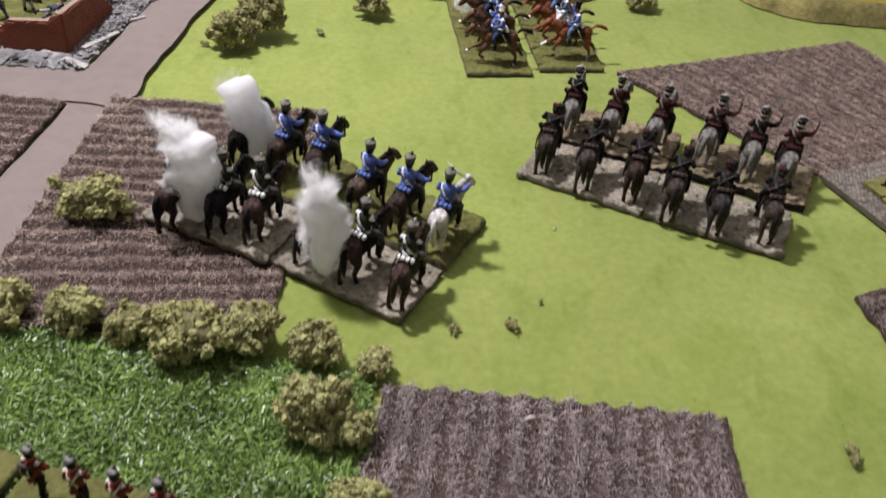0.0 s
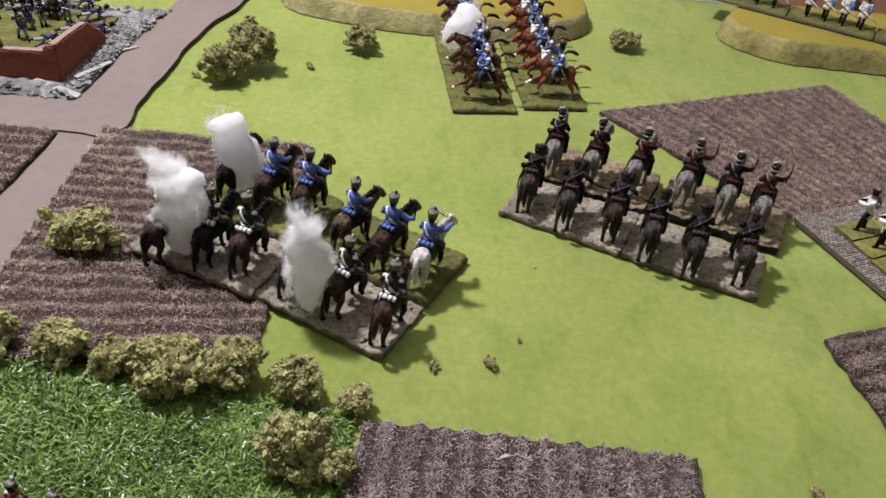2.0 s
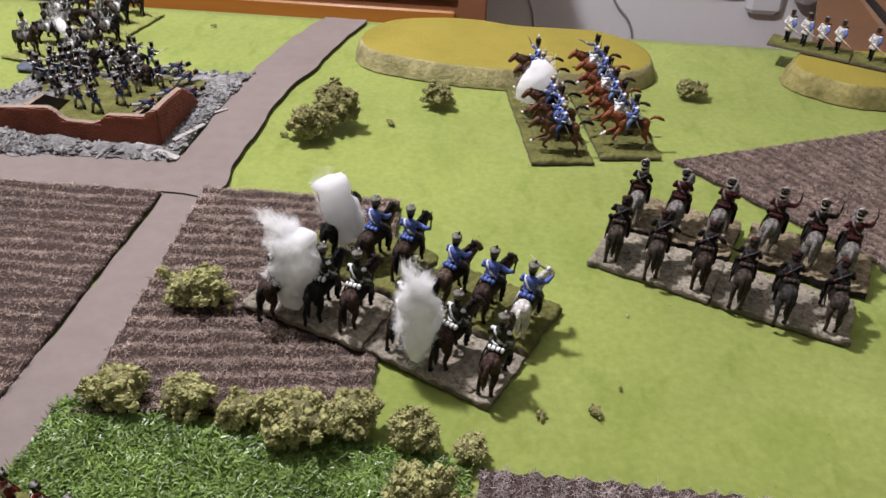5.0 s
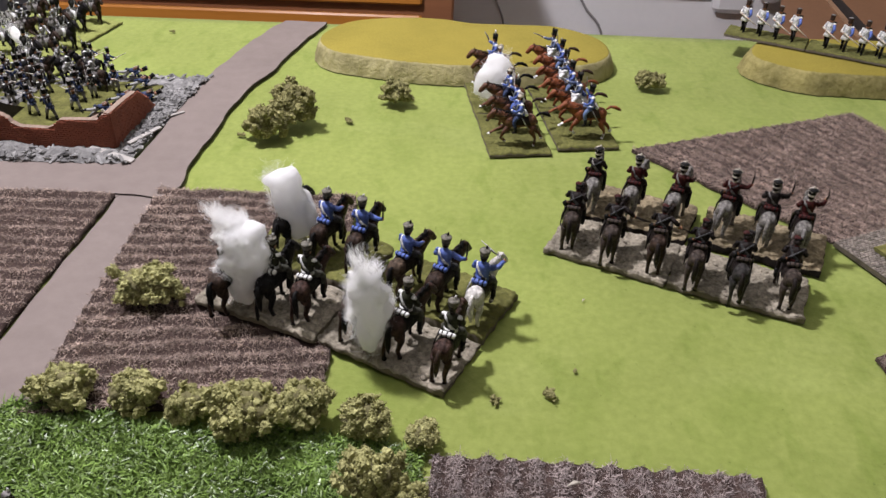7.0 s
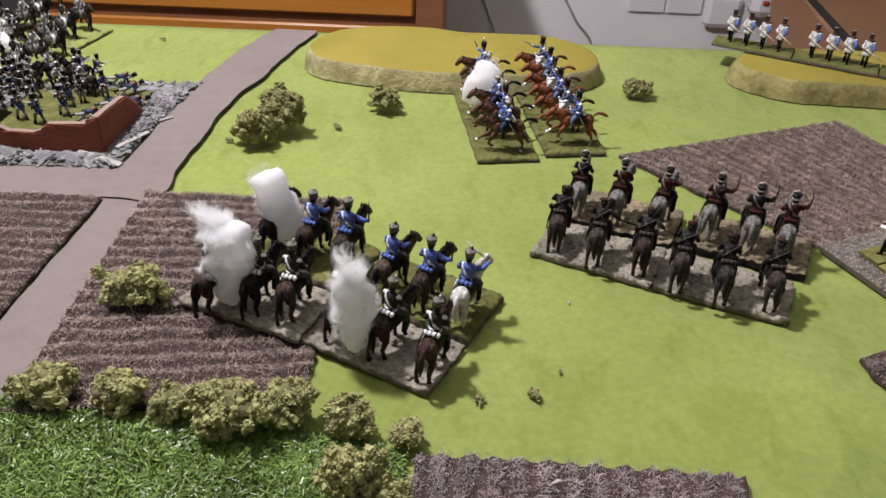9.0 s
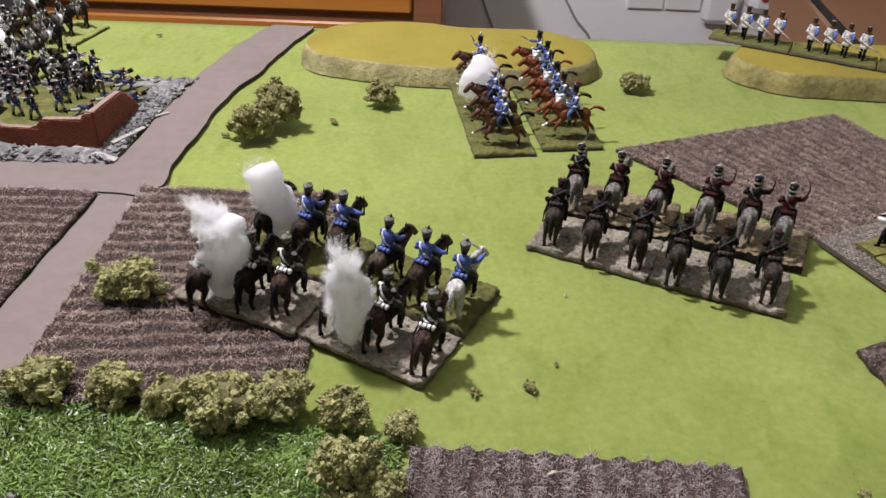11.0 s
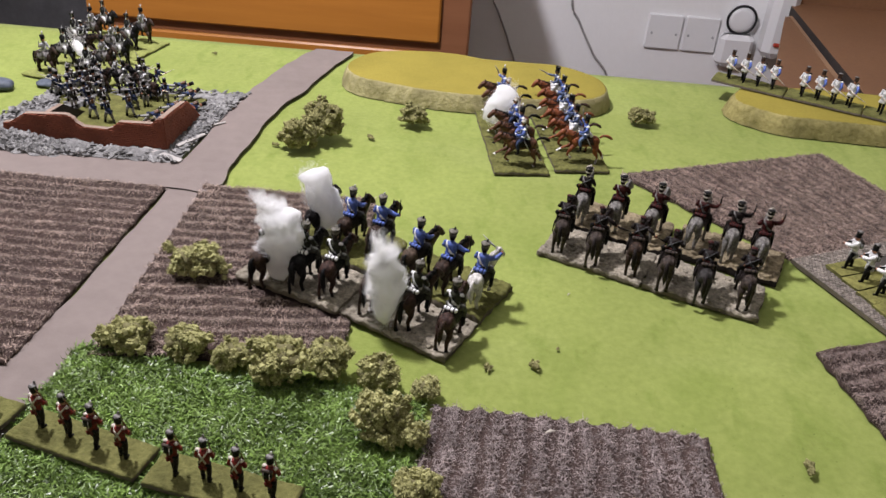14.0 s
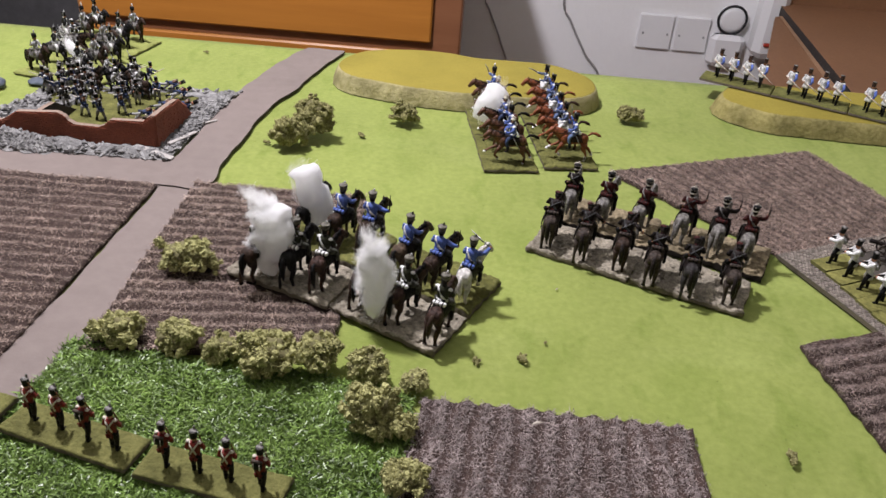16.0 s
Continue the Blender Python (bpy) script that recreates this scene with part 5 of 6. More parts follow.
DARK = [("dark_a", dark("taupe", turn=-8, sway=2)), ("dark_b", dark("taupe", "sweep", gait="trot", turn=6, sway=3)), ("dark_c", dark("dark_bay", "sweep", turn=-6, sway=4)), ("dark_d", dark("slate", gait="trot", turn=4, sway=3))]
GREYS = [("grey_a", grey("dark", "sling", turn=-14, carbine=True)), ("grey_b", grey("maroon", "sling", gait="trot", sway=2)), ("grey_c", grey("maroon", "fore", turn=-10, tail="grey_horse")),
         ("grey_d", grey("maroon", "raise", carbine=True, sway=-2)), ("grey_e", grey("dark", "raise", gait="trot", tail="grey_horse", sway=2)), ("grey_f", grey("maroon", "raise", turn=6))]
RIDERLESS = ("riderless_brown", lambda: mount("brown", "gallop", "dark"))
FLEET = [("fleet_a", lambda: horseman("blue", "pale_blue", "black", "white", "chestnut", "gallop", "dark_bay", "up", "white", hoof="white", tail="chestnut", points="white")),
         ("fleet_b", lambda: horseman("blue_grey", "white", "black", "white", "chestnut", "gallop", "white", "point", "blue", plume="black", tail="bay")),
         ("fleet_c", lambda: horseman("blue", "blue", "black", "white", "brown", "gallop", "dark", "out", "white", headgear="busby", plume="white", tail="dark_bay")),
         ("fleet_d", lambda: horseman("blue", "navy", "cream", "white", "brown", "gallop", "dark", "low", "white", headgear="tarleton", plume="cream", hoof="white", tail="black"))]
STEEL = [("steel_a", lambda: horseman("grey_dark", "white", "black", "white", "black_horse", "trot", "grey", "up", "grey", plume="white", size=0.85)),
         ("steel_b", lambda: horseman("steel", "grey", "black", "white", "dark_bay", "trot", "grey", "out", "grey", headgear="busby", plume="white", sway=2, size=0.85)),
         ("steel_c", lambda: horseman("steel_dark", "grey", "black", "white", "dark_bay", "gallop", "grey", "point", "grey", headgear="tarleton", plume="white", size=0.85))]

N1L, N1R = (0.375, 0.927), (0.436, 0.900)
GREEN_LABEL, BLUE_LABEL = "gritty stand of three green-coated toy horsemen on brown horses", "mossy stand of three blue-coated toy horsemen with sabres"
LEFT = "green and blue regiment of toy horsemen"
cavalry_stand((-0.1005, 0.3835), N1L, GREEN_LABEL, LEFT, ("grit", "base_edge"), [GREEN[2], GREEN[1], GREEN[3]], d=0.041, z=0.0058, rough=0.0018, rocks=110, at=[(-0.1195, 0.3760, -4), (-0.0965, 0.3765, 2), (-0.0782, 0.3730, 4)])
cavalry_stand((-0.0342, 0.3585), N1R, GREEN_LABEL, LEFT, ("grit", "base_edge"), [GREEN[2], GREEN[3], GREEN[0]], w=0.079, d=0.041, tilt=2.6, rough=0.0018, rocks=110, at=[(-0.0535, 0.3668, 8), (-0.0280, 0.3542, -4), (-0.0060, 0.3415, 6)])
cavalry_stand((-0.0830, 0.4270), N1L, BLUE_LABEL, LEFT, ("moss", "base_edge"), [BLUE[5], BLUE[0], BLUE[1]], rough=0.0022, h=0.005, rocks=14, z=0.0058, d=0.045, at=[(-0.0985, 0.4300, 0), (-0.0760, 0.4225, -4), (-0.0560, 0.4160, 0)])
cavalry_stand((-0.0125, 0.3985), N1R, BLUE_LABEL, LEFT, ("moss", "base_edge"), [BLUE[2], BLUE[3], BLUE[4]], tilt=1.4, rough=0.0022, h=0.005, rocks=14, d=0.045, at=[(-0.0310, 0.4000, -6), (-0.0107, 0.3910, -2), (0.0092, 0.3815, 4)])

N2 = (0.384, 0.923)
DARK_LABEL, GREY_LABEL = "gritty stand of three dark-coated toy horsemen on brown horses", "earthy stand of three maroon-coated toy horsemen on grey horses"
RIGHT = "dark and maroon regiment of toy horsemen"
cavalry_stand((0.0902, 0.4548), (0.397, 0.918), DARK_LABEL, RIGHT, ("grit", "base_edge"), [DARK[0], DARK[1], DARK[2]], w=0.073, rough=0.0018, rocks=110, at=[(0.0645, 0.4605, 8), (0.0868, 0.4480, 6), (0.1120, 0.4400, 8)])
cavalry_stand((0.1582, 0.4265), (0.371, 0.928), DARK_LABEL, RIGHT, ("grit", "base_edge"), [DARK[0], DARK[3], DARK[0]], w=0.0745, rough=0.0018, rocks=110, at=[(0.1315, 0.4265, 4), (0.1525, 0.4155, 8), (0.1785, 0.4130, 12)])
cavalry_stand((0.1090, 0.4975), N2, GREY_LABEL, RIGHT, ("earth", "edge_black"), [GREYS[0], GREYS[1], GREYS[2]], rough=0.0018, rocks=9, h=0.0048, at=[(0.0812, 0.5000, 6), (0.1050, 0.4915, 0), (0.1312, 0.4850, -8)])
cavalry_stand((0.1835, 0.4705), (0.40, 0.917), GREY_LABEL, RIGHT, ("earth", "edge_black"), [GREYS[3], GREYS[4], GREYS[5]], w=0.0725, rough=0.0018, rocks=9, h=0.0056, at=[(0.1605, 0.4770, -8), (0.1815, 0.4670, 4), (0.1995, 0.4590, 6)])

H3 = Vector((-0.987, -0.163))
R3 = Vector((H3.y, -H3.x))
for col, (start, order) in enumerate((((0.0385, 0.5690), ([3, 2, 3], [-1, 3, 2])), ((0.0890, 0.5840), ([0, 1, 0], [1, 0, 1])))):
    for i, men in enumerate(order):
        c = Vector(start) + R3 * (0.0345 + 0.0690 * i)
        cavalry_stand(c, H3, "mossy stand of three galloping toy horsemen on chestnut horses" if col else "mossy stand of three galloping toy horsemen on bay horses", "galloping toy horsemen", ("moss", "base_edge"), [FLEET[k] if k >= 0 else RIDERLESS for k in men], w=0.0685, d=0.046, h=0.003, size=0.92, shift=0.004)

# foot soldiers
REDS = ("red_foot", lambda: soldier("red", "dark", "black", "cream", "stand", pack=None, plume="grey"))
REDS2 = ("red_foot_b", lambda: soldier("red", "dark", "black", "cream", "march", pack="black", plume="white"))
for c, head, men in (((-0.1716, 0.2317), (0.253, 0.967), [REDS, REDS, REDS2, REDS]), ((-0.0999, 0.2149), (0.189, 0.982), [REDS2, REDS, REDS, REDS2]), ((-0.2453, 0.2503), (0.253, 0.967), [REDS, REDS2, REDS, REDS])):
    foot_stand(c, head, "olive stand of four red-coated toy foot soldiers on the turf", "red-coated toy foot soldiers", ("sand", "base_edge"), men, z=0.0052, size=0.98, back=0.000, spread=0.90)

WHITES = ("white_foot", lambda: soldier("white", "black", "bay", "white", "port", pack="blue", plume=None, cuffs="blue", sleeve="white", boots="black", gaiter=9.0, flare=0.9, slim=0.75))
W4 = Vector((0.903, -0.430))
for i in range(4):
    c = Vector((0.2698, 0.7856)) + W4 * (0.0724 * i)
    foot_stand(c, (-0.430, -0.903), "mossy stand of four charging toy foot soldiers in blue and white", "charging toy foot soldiers", ("moss", "base_edge"), [WHITES] * 4, w=0.0714, d=0.028, spread=0.82, z=0.0186, turn=-18, size=1.16)


# ---- the ruin and the fight in it ----
def make_ruin():
    t = thing("ruined_house", "ruined red-brick toy house with broken walls on grey rubble", "ruin")
    # rubble plate
    a, b, c, d = (np.array(p) for p in ((-0.4150, 0.5215), (-0.2339, 0.5289), (-0.2169, 0.6795), (-0.3870, 0.6570)))
    nu, nv = 90, 70
    verts = []
    for i in range(nv + 1):
        for j in range(nu + 1):
            u, v = j / nu, i / nv
            p = a * (1 - u) * (1 - v) + b * u * (1 - v) + c * u * v + d * (1 - u) * v
            rim = min(u, 1 - u, v, 1 - v)
            e = 0.006 * min(1, rim * 14) * max(0.0, 0.35 + noise.noise(Vector((p[0] * 42, p[1] * 42, 4)))) + 0.0016 * noise.noise(Vector((p[0] * 190, p[1] * 190, 1)))
            inside = 0.30 < u < 0.88 and 0.25 < v < 0.85
            verts.append((p[0] + 0.002 * noise.noise(Vector((p[0] * 70, p[1] * 70, 8))), p[1] + 0.003 * noise.noise(Vector((p[0] * 70, p[1] * 70, 9))), max(0.0012, 0.0022 + (e * 0.25 if inside else e))))
    w = nu + 1
    faces = [(i * w + j, i * w + j + 1, (i + 1) * w + j + 1, (i + 1) * w + j) for i in range(nv) for j in range(nu)]
    border = [j for j in range(nu + 1)] + [i * w + nu for i in range(1, nv + 1)] + [nv * w + j for j in range(nu - 1, -1, -1)] + [i * w for i in range(nv - 1, 0, -1)]
    k, m = len(verts), len(border)
    verts += [(verts[i][0], verts[i][1], 0.0002) for i in border]
    faces += [(border[i], k + i, k + (i + 1) % m, border[(i + 1) % m]) for i in range(m)]
    raw("rubble_base", verts, faces, ["rubble"], parent=t, smooth=False)
    # loose shards
    s = Shape()
    g = random.Random(5)
    for _ in range(2600):
        u, v = g.random(), g.random()
        if 0.12 < v < 0.93 and 0.32 < u < 0.86:
            u = 0.86 + 0.13 * g.random()
        p = a * (1 - u) * (1 - v) + b * u * (1 - v) + c * u * v + d * (1 - u) * v
        turn = Euler((g.uniform(-0.5, 0.5), g.uniform(-0.5, 0.5), g.uniform(0, 6.3))).to_matrix()
        s.box((p[0], p[1], 0.0028 + g.uniform(0, 0.003)), (g.uniform(0.0016, 0.0066), g.uniform(0.0012, 0.0036), g.uniform(0.0004, 0.0013)), "rubble", turn)
    s.make("debris", t, smooth=False)["kind"] = "stuff"
    # heap against the front wall
    s = Shape()
    for i in range(520):
        q, r = g.random(), g.random()
        x, y = -0.3996 + 0.0735 * q, 0.5277 + -0.0065 * q + 0.017 * r
        z = 0.002 + 0.009 * math.sin(math.pi * q) ** 0.7 * min(1.0, 0.25 + r) * g.uniform(0.75, 1.0)
        turn = Euler((g.uniform(-0.8, 0.8), g.uniform(-0.8, 0.8), g.uniform(0, 6.3))).to_matrix()
        s.box((x, y, z), (g.uniform(0.003, 0.007), g.uniform(0.002, 0.004), g.uniform(0.001, 0.0022)), "rubble", turn)
        if i % 6 == 0:
            s.ball((x, y, z * 0.45), (0.006, 0.005, z * 0.55), "rubble", seg=8, rings=5)
    s.make("rubble_bank", t, smooth=False)["kind"] = "stuff"

    def wall(p, q, profile, thick, name, courses=True):
        """An upright wall from p to q; profile: (share of the length, height)."""
        p, q = Vector(p), Vector(q)
        along = (q - p).normalized()
        side = Vector((-along.y, along.x)) * thick
        length = (q - p).length
        s = Shape()
        n = 60
        low, top = [], []
        for i in range(n + 1):
            f = i / n
            h = np.interp(f, [a for a, _ in profile], [b for _, b in profile]) + 0.0005 * noise.noise(Vector((f * 60, p.x * 50, 2)))
            o = p.lerp(q, f)
            low.append(o)
            top.append(float(h))
        v = [(o.x, o.y, 0.001) for o in low] + [(o.x, o.y, h) for o, h in zip(low, top)]
        s.add(v, [(i, i + 1, n + 2 + i, n + 1 + i) for i in range(n)], "brick")
        # Inner face in one dark tone, not the brick of the outside.
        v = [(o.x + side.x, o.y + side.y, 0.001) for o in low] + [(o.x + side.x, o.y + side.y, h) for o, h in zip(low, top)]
        s.add(v, [(i + 1, i, n + 1 + i, n + 2 + i) for i in range(n)], "inner_and_slit_dark")
        v = [(o.x, o.y, h) for o, h in zip(low, top)] + [(o.x + side.x, o.y + side.y, h) for o, h in zip(low, top)]
        s.add(v, [(i, i + 1, n + 2 + i, n + 1 + i) for i in range(n)], "coping")
        for i in (0, n):
            o, h = low[i], top[i]
            s.add([(o.x, o.y, 0.001), (o.x + side.x, o.y + side.y, 0.001), (o.x + side.x, o.y + side.y, h), (o.x, o.y, h)], [(0, 1, 2, 3) if i else (3, 2, 1, 0)], "brick")
        ob = s.make(name, t, smooth=False)
        # raised bricks of the outer face
        bricks = Shape()
        bl, bh = 0.0042, 0.0016
        row = 0
        z = 0.0012
        while z < max(top):
            x = -bl / 2 * (row % 2)
            while x < length:
                x0, x1 = max(x + 0.00018, 0), min(x + bl - 0.00018, length)
                if x1 - x0 > 0.001:
                    h = np.interp((x0 + x1) / 2 / length, np.linspace(0, 1, n + 1), top)
                    if z + bh < h and g.random() < 0.93:
                        o = p + along * (x0 + x1) / 2 - side.normalized() * g.uniform(0.00005, 0.0003)
                        turn = Matrix.Rotation(math.atan2(along.y, along.x), 3, "Z")
                        bricks.box((o.x, o.y, z + bh / 2), (x1 - x0, 0.0008, bh - 0.0003), "brick", turn)
                x += bl
            z += bh
            row += 1
        bricks.make("brickwork", t, smooth=False)["kind"] = "stuff"
        return ob

    wall((-0.3790, 0.5489), (-0.2462, 0.5440), [(0, 0.0135), (0.05, 0.0150), (0.15, 0.0235), (0.41, 0.0266), (0.43, 0.0250), (0.45, 0.0235), (0.465, 0.0205), (0.505, 0.0176), (0.650, 0.0177), (0.70, 0.0205), (0.725, 0.0250), (0.94, 0.0266), (0.955, 0.0305), (1, 0.0315)], 0.0042, "front_wall")
    wall((-0.2456, 0.5449), (-0.2416, 0.6150), [(0, 0.0320), (0.40, 0.0305), (0.62, 0.0290), (0.70, 0.026), (0.82, 0.019), (0.93, 0.011), (1, 0.006)], 0.0042, "side_wall")
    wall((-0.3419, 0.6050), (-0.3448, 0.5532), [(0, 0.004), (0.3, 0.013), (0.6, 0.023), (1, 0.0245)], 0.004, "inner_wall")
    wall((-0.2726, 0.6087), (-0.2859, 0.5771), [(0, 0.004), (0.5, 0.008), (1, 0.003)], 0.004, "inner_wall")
    # fallen planks
    for x, y, z, ln, turn, wd in ((-0.2460, 0.5365, 0.0050, 0.036, -19, 0.0048), (-0.3138, 0.5295, 0.003, 0.022, -24, 0.002), (-0.2325, 0.5650, 0.006, 0.034, 70, 0.0034), (-0.3437, 0.5284, 0.003, 0.016, -10, 0.002), (-0.2238, 0.6039, 0.004, 0.018, 50, 0.002)):
        s = Shape()
        s.box((0, 0, 0), (ln, wd, 0.0012), "plank", chamfer=0.0003)
        ob = s.make("plank", t, smooth=False)
        ob.matrix_local = pose(x, y, z, 6, 4, turn)
    s = Shape()
    s.slab(wavy([(-0.3393, 0.5680), (-0.2510, 0.5615), (-0.2482, 0.6549), (-0.3640, 0.6560), (-0.3740, 0.6284)], amp=0.002), 0.003, 0.0048, "moss", "moss")
    s.make("yard", t, smooth=False)


make_ruin()

INF = [("ruin_foot_a", lambda: soldier("navy", "pale_grey", "black", "pale_grey", "charge", pack="wood_brown", plume=None, gun="cream")),
       ("ruin_foot_b", lambda: soldier("navy", "grey", "black", "pale_grey", "charge", pack="black", plume="white", gun="cream")),
       ("ruin_foot_c", lambda: soldier("grey_dark", "pale_grey", "black", "white", "stand", pack="black", plume="white", gun="grey"))]


def lone(key, builder, x, y, z, turn, label, name="foot_figure", cat="toy soldier", tilt=0, size=1.0):
    if key not in MESHES:
        ob = builder().make(name)
        MESHES[key] = ob.data
    else:
        ob = new(name, MESHES[key])
    ob.matrix_world = pose(x, y, z, tilt, 0, turn) @ Matrix.Scale(size, 4)
    return tagged(ob, label, cat, "figures fighting at the ruin")


for i, (x, y, turn, k, tilt) in enumerate([(-0.3244, 0.5910, 55, 0, 0), (-0.3084, 0.5851, 60, 1, 0), (-0.2970, 0.6013, 50, 0, 0), (-0.3210, 0.6869, -70, 0, 0), (-0.3035, 0.6794, -60, 0, 0), (-0.3742, 0.6311, 70, 2, 0), (-0.3651, 0.6406, 75, 1, 0), (-0.3558, 0.6529, 70, 2, 0),
                                           (-0.3700, 0.6290, 70, 1, 0), (-0.3672, 0.6570, 60, 2, 0), (-0.3420, 0.6550, 80, 1, 0),
                                           (-0.3780, 0.6350, 70, 1, 0), (-0.3700, 0.6480, 65, 2, 0), (-0.3610, 0.6580, 75, 1, 0), (-0.3505, 0.6340, 80, 0, 0), (-0.3450, 0.6420, 55, 2, 0), (-0.3240, 0.6850, -60, 1, 0), (-0.3000, 0.6180, 50, 1, 0),
                                           (-0.3480, 0.6060, 60, 2, 0), (-0.3380, 0.6120, 65, 1, 0), (-0.3560, 0.6200, 70, 1, 0), (-0.3060, 0.6300, 40, 1, 0), (-0.2930, 0.6260, 200, 2, 0), (-0.2800, 0.6380, 210, 1, 0), (-0.3320, 0.6300, 75, 1, 0), (-0.3250, 0.6120, 55, 2, 0)]):
    on_plate = y < 0.654 + (x + 0.387) * 0.13
    lone(*INF[k], x, y, 0.0046 if on_plate else 0.0004, turn, ("blue-coated", "grey-coated", "pale-trousered")[k] + " toy foot soldier fighting at the ruin", size=0.93)
for x, y, turn in ((-0.2863, 0.5894, -60), (-0.2757, 0.6090, -50), (-0.2627, 0.6171, -70), (-0.2711, 0.6361, -40), (-0.2800, 0.6500, 110), (-0.2890, 0.6620, -75)):
    lone(*INF[0], x, y, 0.0075, turn, "blue-coated toy soldier lying behind the brick wall", tilt=-70)
for i, (x, y, turn, k) in enumerate([(-0.3434, 0.6460, -60, 1), (-0.3199, 0.6492, 100, 0), (-0.2971, 0.6413, 80, 1), (-0.3100, 0.6610, 95, 0), (-0.3330, 0.6620, -80, 1)]):
    lone(*STEEL[k], x, y, 0.0046, turn, "dark toy horseman in the fight at the ruin", "mounted_figure", size=0.84)
for c, men in (((-0.3658, 0.7720), [1, 0, 1]), ((-0.4105, 0.7830), [0, 1, 0]), ((-0.4050, 0.7120), [2, 0, 1]), ((-0.3610, 0.7025), [0, 1, 0])):
    cavalry_stand(c, (0.975, -0.22), "mossy stand of three black-coated toy horsemen behind the ruin", "black-coated toy horsemen", ("flock_green", "moss"), [STEEL[k] for k in men], h=0.0022)


# ---- cobbled base with the gun crew ----
CREW_AT = [(0.2643, 0.4639), (0.2699, 0.4482), (0.2745, 0.4325), (0.2795, 0.4180), (0.2850, 0.4035)]


def make_cobbled_base():
    o, e1, e2 = Vector((0.2284, 0.4715)), Vector((0.4349, -0.9005)), Vector((0.9005, 0.4349))
    t = thing("cobbled_base", "square base with a cobbled border and mossy middle", "scenic base")
    s = Shape()

    def at(p, q):
        return o + e1 * p + e2 * q
    s.slab([tuple(at(*p)) for p in ((0, 0), (0.112, 0), (0.112, 0.125), (0, 0.125))], 0.0003, 0.0032, "cobble_bed", "base_edge")
    s.make("plate", t, smooth=False)
    for i, (x, y) in enumerate(CREW_AT):
        ux, uy = e2 * 0.0165, e1 * 0.0074
        c = Vector((x, y)) + e2 * 0.0035
        s = Shape()
        s.slab(wavy([tuple(c + ux * a + uy * b) for a, b in ((-1, -1), (-1, 1), (1, 1), (1, -1))], step=0.002, amp=0.0009, seed=i), 0.003, 0.0056, "moss_light", "sand")
        s.make("moss_patch", t, smooth=False)
    s = Shape()
    g = random.Random(3)
    turn = Matrix.Rotation(math.atan2(e2.y, e2.x), 3, "Z")
    for i in range(62):
        for j in range(44):
            p, q = (i + 0.5) * 0.0018, (j + 0.5 + 0.5 * (i % 2)) * 0.0028
            if p > 0.112 or q > 0.124 or (0.0165 < p < 0.097 and 0.014 < q < 0.111):
                continue
            if j == 0 and i % 2:
                c = at(p, 0.0007)
                s.box((c.x, c.y, 0.0034), (0.0012, 0.0015, 0.0012), "cobble", turn, chamfer=0.0004)
            c = at(p, q)
            s.box((c.x, c.y, 0.0034 + g.uniform(-0.0002, 0.0003)), (0.0025, 0.0015, 0.0012), "cobble", turn, chamfer=0.0004)
    s.make("paving", t, smooth=False)["kind"] = "stuff"
    return at


at = make_cobbled_base()
CREW = ("crew_foot", lambda: soldier("white", "black", "black", "white", "aim", pack="pale_grey", plume=None, headgear="shako", boots="black", gaiter=7.0))
for (x, y), turn in zip(CREW_AT, (0, 6, -4, 3, -5)):
    ob = lone(*CREW, x, y, 0.0053, heading(-0.93, 0.10) + turn, "white-coated toy foot soldier with a black shako", size=1.14)
    tagged(ob, group="white-coated toy soldiers on the cobbled base")


def make_gun(x, y, turn):
    t = thing("toy_cannon", "small dark toy cannon on a wheeled carriage", "cannon", m=pose(x, y, 0.005, 0, 0, turn))
    s = Shape()
    s.tube([(0, -0.009, 0.0105), (0, -0.007, 0.0105), (0, 0.010, 0.0115), (0, 0.013, 0.0116)], [0.0012, 0.0022, 0.0015, 0.0018], "dark", seg=10)
    s.make("barrel", t)
    s = Shape()
    s.tube([(0, 0.002, 0.009), (0, -0.018, 0.001)], [(0.002, 0.0012), (0.0012, 0.001)], "taupe", seg=6)
    s.make("trail", t)
    for x in (-0.006, 0.006):
        s = Shape()
        n = 20
        for i in range(n):
            a, b = 2 * math.pi * i / n, 2 * math.pi * (i + 1) / n
            s.tube([(x, 0.007 * math.cos(a), 0.0075 + 0.007 * math.sin(a)), (x, 0.007 * math.cos(b), 0.0075 + 0.007 * math.sin(b))], [0.0007, 0.0007], "taupe", seg=5)
        wheel = s.make("wheel", t)
        for i in range(4):
            a = math.pi * i / 4
            s = Shape()
            s.tube([(x, 0.007 * math.cos(a), 0.0075 + 0.007 * math.sin(a)), (x, -0.007 * math.cos(a), 0.0075 - 0.007 * math.sin(a))], [0.0004, 0.0004], "taupe", seg=5)
            s.make("spoke", wheel)


make_gun(0.3060, 0.4770, 70)


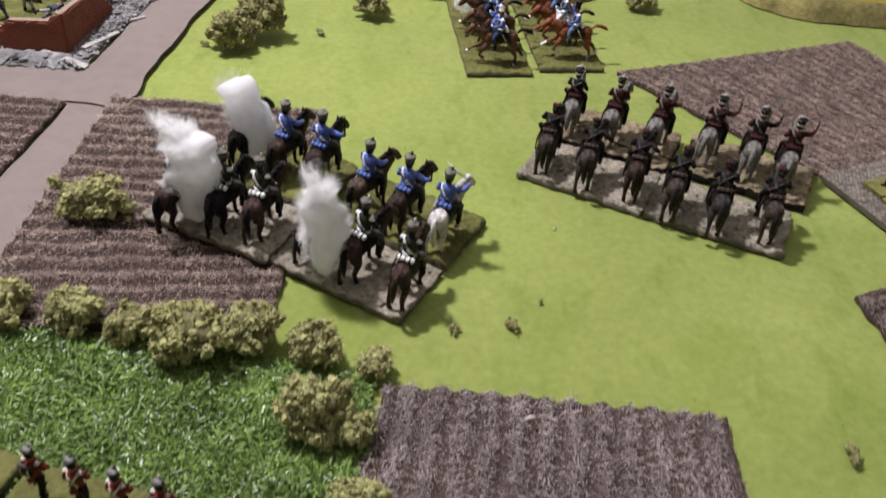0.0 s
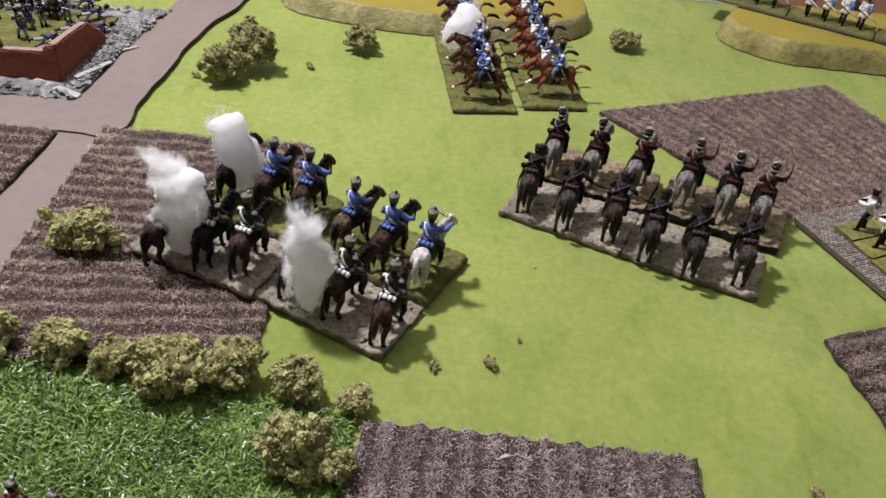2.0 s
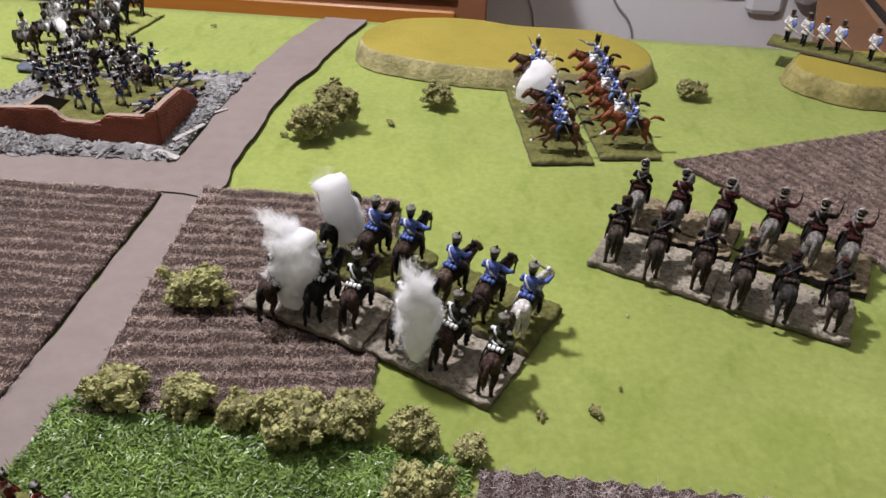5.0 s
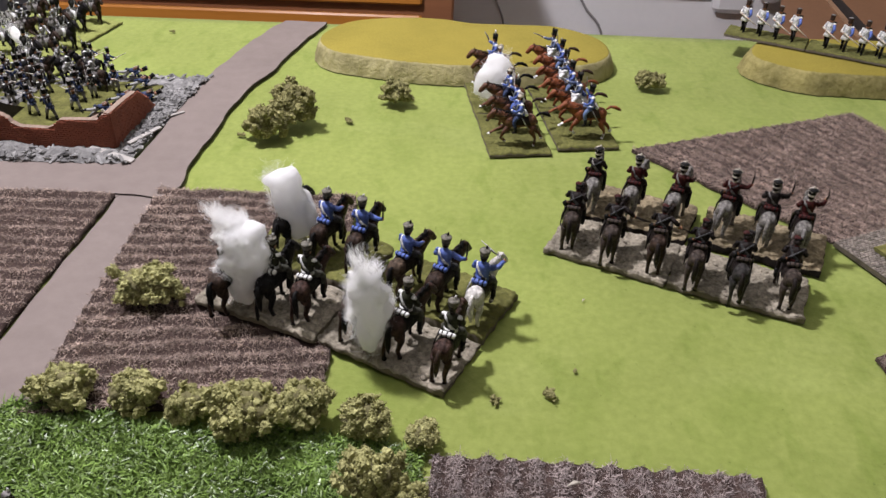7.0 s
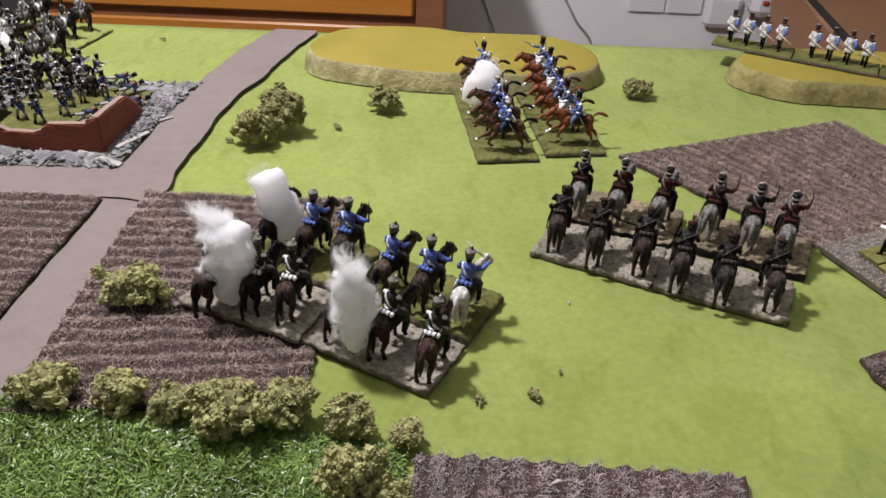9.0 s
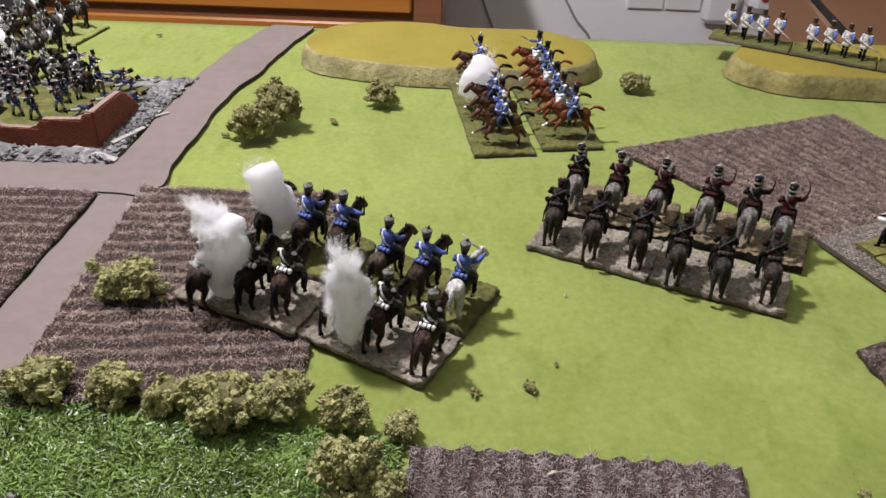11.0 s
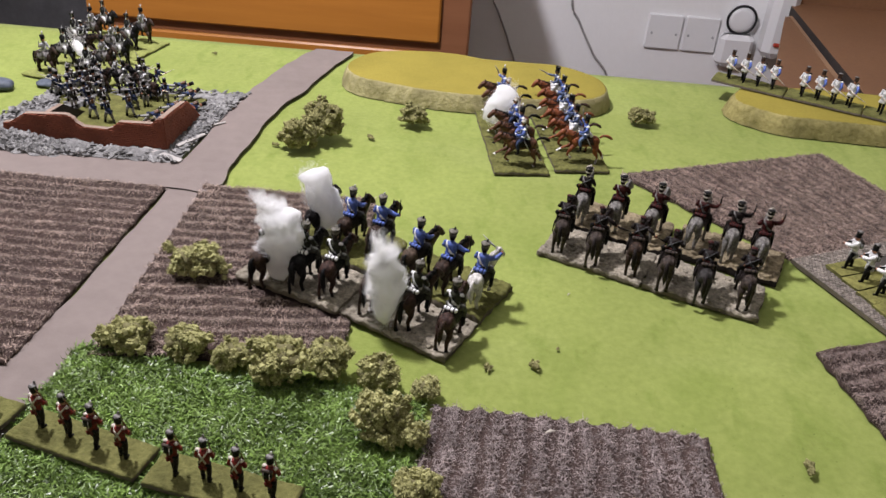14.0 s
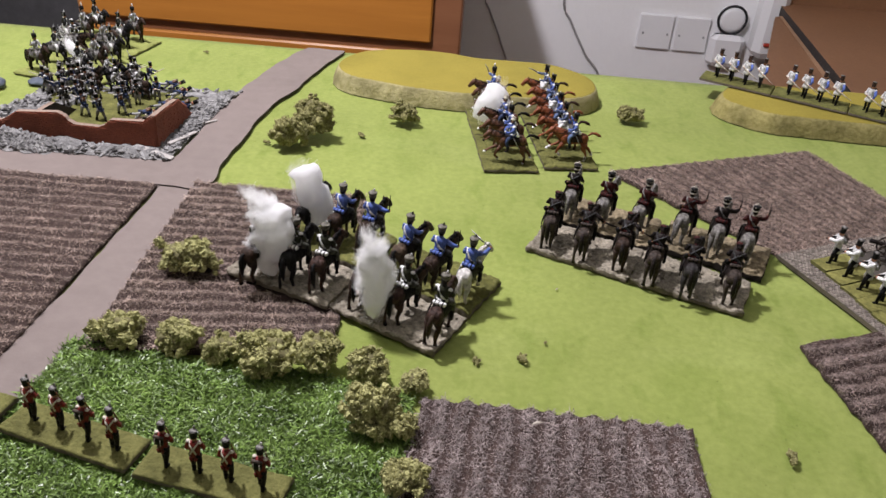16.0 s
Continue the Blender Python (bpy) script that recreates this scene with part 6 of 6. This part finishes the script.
# ---- cotton wool smoke ----
def make_cotton(spine, radii, seed, label, wisps=900, top_wisp=1.0, blunt=False, blow=None):
    """A tuft of cotton wool: a lumpy body along a spine with loose fibres all round."""
    seg, per = 28, 5
    pts = [Vector(p) for p in spine]
    fine, rr = [], []
    for i in range(len(pts) - 1):
        a, b, c, d = pts[max(i - 1, 0)], pts[i], pts[i + 1], pts[min(i + 2, len(pts) - 1)]
        for k in range(per):
            q = k / per
            fine.append(0.5 * ((2 * b) + (c - a) * q + (2 * a - 5 * b + 4 * c - d) * q * q + (3 * b - a - 3 * c + d) * q ** 3))
            rr.append(radii[i] * (1 - q) + radii[i + 1] * q)
    fine.append(pts[-1])
    rr.append(radii[-1])
    verts, faces, n = [], [], len(fine)
    for i, (p, r) in enumerate(zip(fine, rr)):
        way = fine[min(i + 1, n - 1)] - fine[max(i - 1, 0)]
        side = Vector((way.z, 0, -way.x)).normalized()
        dome = math.sqrt(max(0.02, 1 - (1 - min(1, i / 3)) ** 2)) * math.sqrt(max(0.02, 1 - (1 - min(1, (n - 1 - i) / (1.5 if blunt else 3))) ** 2))
        for j in range(seg):
            a = 2 * math.pi * j / seg
            d = side * math.cos(a) + Vector((0, math.sin(a) * 0.8, 0))
            v = p + d * r * dome
            v += d * (0.0046 * noise.noise(v * 90 + Vector((seed, 0, 0))) + 0.0022 * noise.noise(v * 260) + 0.0006 * noise.noise(v * 800))
            verts.append(tuple(v))
    faces = [(i * seg + j, i * seg + (j + 1) % seg, (i + 1) * seg + (j + 1) % seg, (i + 1) * seg + j) for i in range(n - 1) for j in range(seg)]
    faces += [tuple(range(seg - 1, -1, -1)), tuple(range((n - 1) * seg, n * seg))]
    t = thing("cotton_smoke", label, "cotton wool")
    raw("wad", verts, faces, ["cotton"], parent=t, smooth=True)
    g = random.Random(seed)
    wv, wf = [], []
    drift = (Vector(blow) if blow else pts[-1] - pts[-2]).normalized()
    for _ in range(wisps):
        q = g.random() ** (0.75 / (0.4 + top_wisp)) * (1.0 + 0.10 * top_wisp)
        i = min(n - 1, int(n * q))
        over = max(0.0, q - 0.93)
        a = g.uniform(0, 2 * math.pi)
        r = rr[i] * (g.uniform(0.86, 1.03) if q < 0.9 else math.sqrt(g.random()) * g.uniform(0.5, 1.25))
        p = fine[i] + Vector((math.cos(a), math.sin(a) * 0.8, 0)) * r + drift * (over * 0.10 * g.random())
        out = Vector((math.cos(a), math.sin(a), 0.0))
        wide = Vector((g.gauss(0, 1), g.gauss(0, 1), g.gauss(0, 1))).normalized() * 0.000034
        k, steps = len(wv), 7
        step = 0.0005 + 0.0005 * g.random() * (1 + 0.5 * top_wisp * (q > 0.8))
        way = Vector((g.gauss(0, 1), g.gauss(0, 1), g.gauss(0, 1)))
        for m in range(steps):
            wv += [tuple(p - wide), tuple(p + wide)]
            flow = noise.noise_vector(p * 140 + Vector((seed * 3, 0, 0)))
            way = (way * 0.8 + flow * 1.7 + out * 0.10 + drift * (0.9 * max(0.0, q - 0.55) * top_wisp)).normalized()
            p = p + way * step
        wf += [(k + 2 * m, k + 2 * m + 1, k + 2 * m + 3, k + 2 * m + 2) for m in range(steps - 1)]
    raw("fuzz", wv, wf, ["cotton_fuzz"], parent=t)["kind"] = "stuff"


make_cotton([(-0.1151, 0.376, 0.0100), (-0.1137, 0.376, 0.0240), (-0.1120, 0.376, 0.0345), (-0.1098, 0.376, 0.0435), (-0.1115, 0.377, 0.0510), (-0.1140, 0.378, 0.0580)], [0.0058, 0.0105, 0.0128, 0.0128, 0.0110, 0.0070], 1, "white cotton wool tuft as gun smoke", 16000, 0.8, blow=(-0.85, 0.1, 0.45))
make_cotton([(-0.0457, 0.347, 0.0055), (-0.0440, 0.347, 0.0200), (-0.0444, 0.347, 0.0330), (-0.0450, 0.347, 0.0430), (-0.0460, 0.347, 0.0500)], [0.0036, 0.0080, 0.0098, 0.0096, 0.0062], 2, "white cotton wool tuft as gun smoke", 15000, 1.0)
make_cotton([(-0.0895, 0.428, 0.0200), (-0.0948, 0.428, 0.0345), (-0.0993, 0.428, 0.0455), (-0.1045, 0.428, 0.0590)], [0.0092, 0.0104, 0.0106, 0.0102], 3, "white cotton wool wad as smoke over the riders", 3500, 0.05, blunt=True)
make_cotton([(0.0176, 0.645, 0.0110), (0.0182, 0.645, 0.0230), (0.0195, 0.645, 0.0340), (0.0230, 0.645, 0.0470)], [0.0105, 0.0160, 0.0135, 0.0062], 4, "white cotton wool wad among galloping riders", 2500, 0.1)
make_cotton([(-0.3660, 0.6800, 0.014), (-0.3690, 0.6830, 0.022), (-0.3740, 0.6850, 0.029), (-0.3800, 0.6880, 0.035)], [0.003, 0.005, 0.0055, 0.003], 5, "white cotton wool wisp above the ruin", 1800, 0.8)


# ---- loose bits ----
def make_stone(x, y, rx, ry, rz, seed, label):
    bm = bmesh.new()
    bmesh.ops.create_icosphere(bm, subdivisions=3, radius=1.0)
    for v in bm.verts:
        k = 1 + 0.18 * noise.noise(v.co * 1.7 + Vector((seed, 0, 0)))
        v.co = Vector((v.co.x * rx * k, v.co.y * ry * k, max(v.co.z, -0.6) * rz * k))
    data = bpy.data.meshes.new("stone")
    bm.to_mesh(data)
    bm.free()
    data.materials.append(M["stone"])
    for p in data.polygons:
        p.use_smooth = True
    ob = new("stone", data)
    ob.location = (x, y, rz * 0.6)
    tagged(ob, label, "stone")


make_stone(-0.4358, 0.6459, 0.012, 0.009, 0.006, 1, "smooth blue-grey stone lying on the green cloth")
make_stone(-0.4001, 0.6641, 0.011, 0.009, 0.003, 2, "flat dark grey stone lying beside the ruin")
for x, y, z, turn in ((0.0499, 0.2691, 0.0085, 20), (0.0676, 0.4042, 0.0004, 50)):
    s = Shape()
    k = 1.0 if z > 0.005 else 0.45
    s.tube([(-0.0035 * k, 0, 0), (0.0, 0.0006 * k, 0.0004), (0.0035 * k, 0, 0.0002)], [0.0002, (0.0012 * k, 0.0004), 0.0002], "cream", seg=6)
    ob = s.make("paper_scrap")
    ob.matrix_world = pose(x, y, z, 0, 0, turn)
    tagged(ob, "tiny pale scrap lying on the fibre mat" if z > 0.005 else "tiny pale scrap lying on the cloth", "scrap")
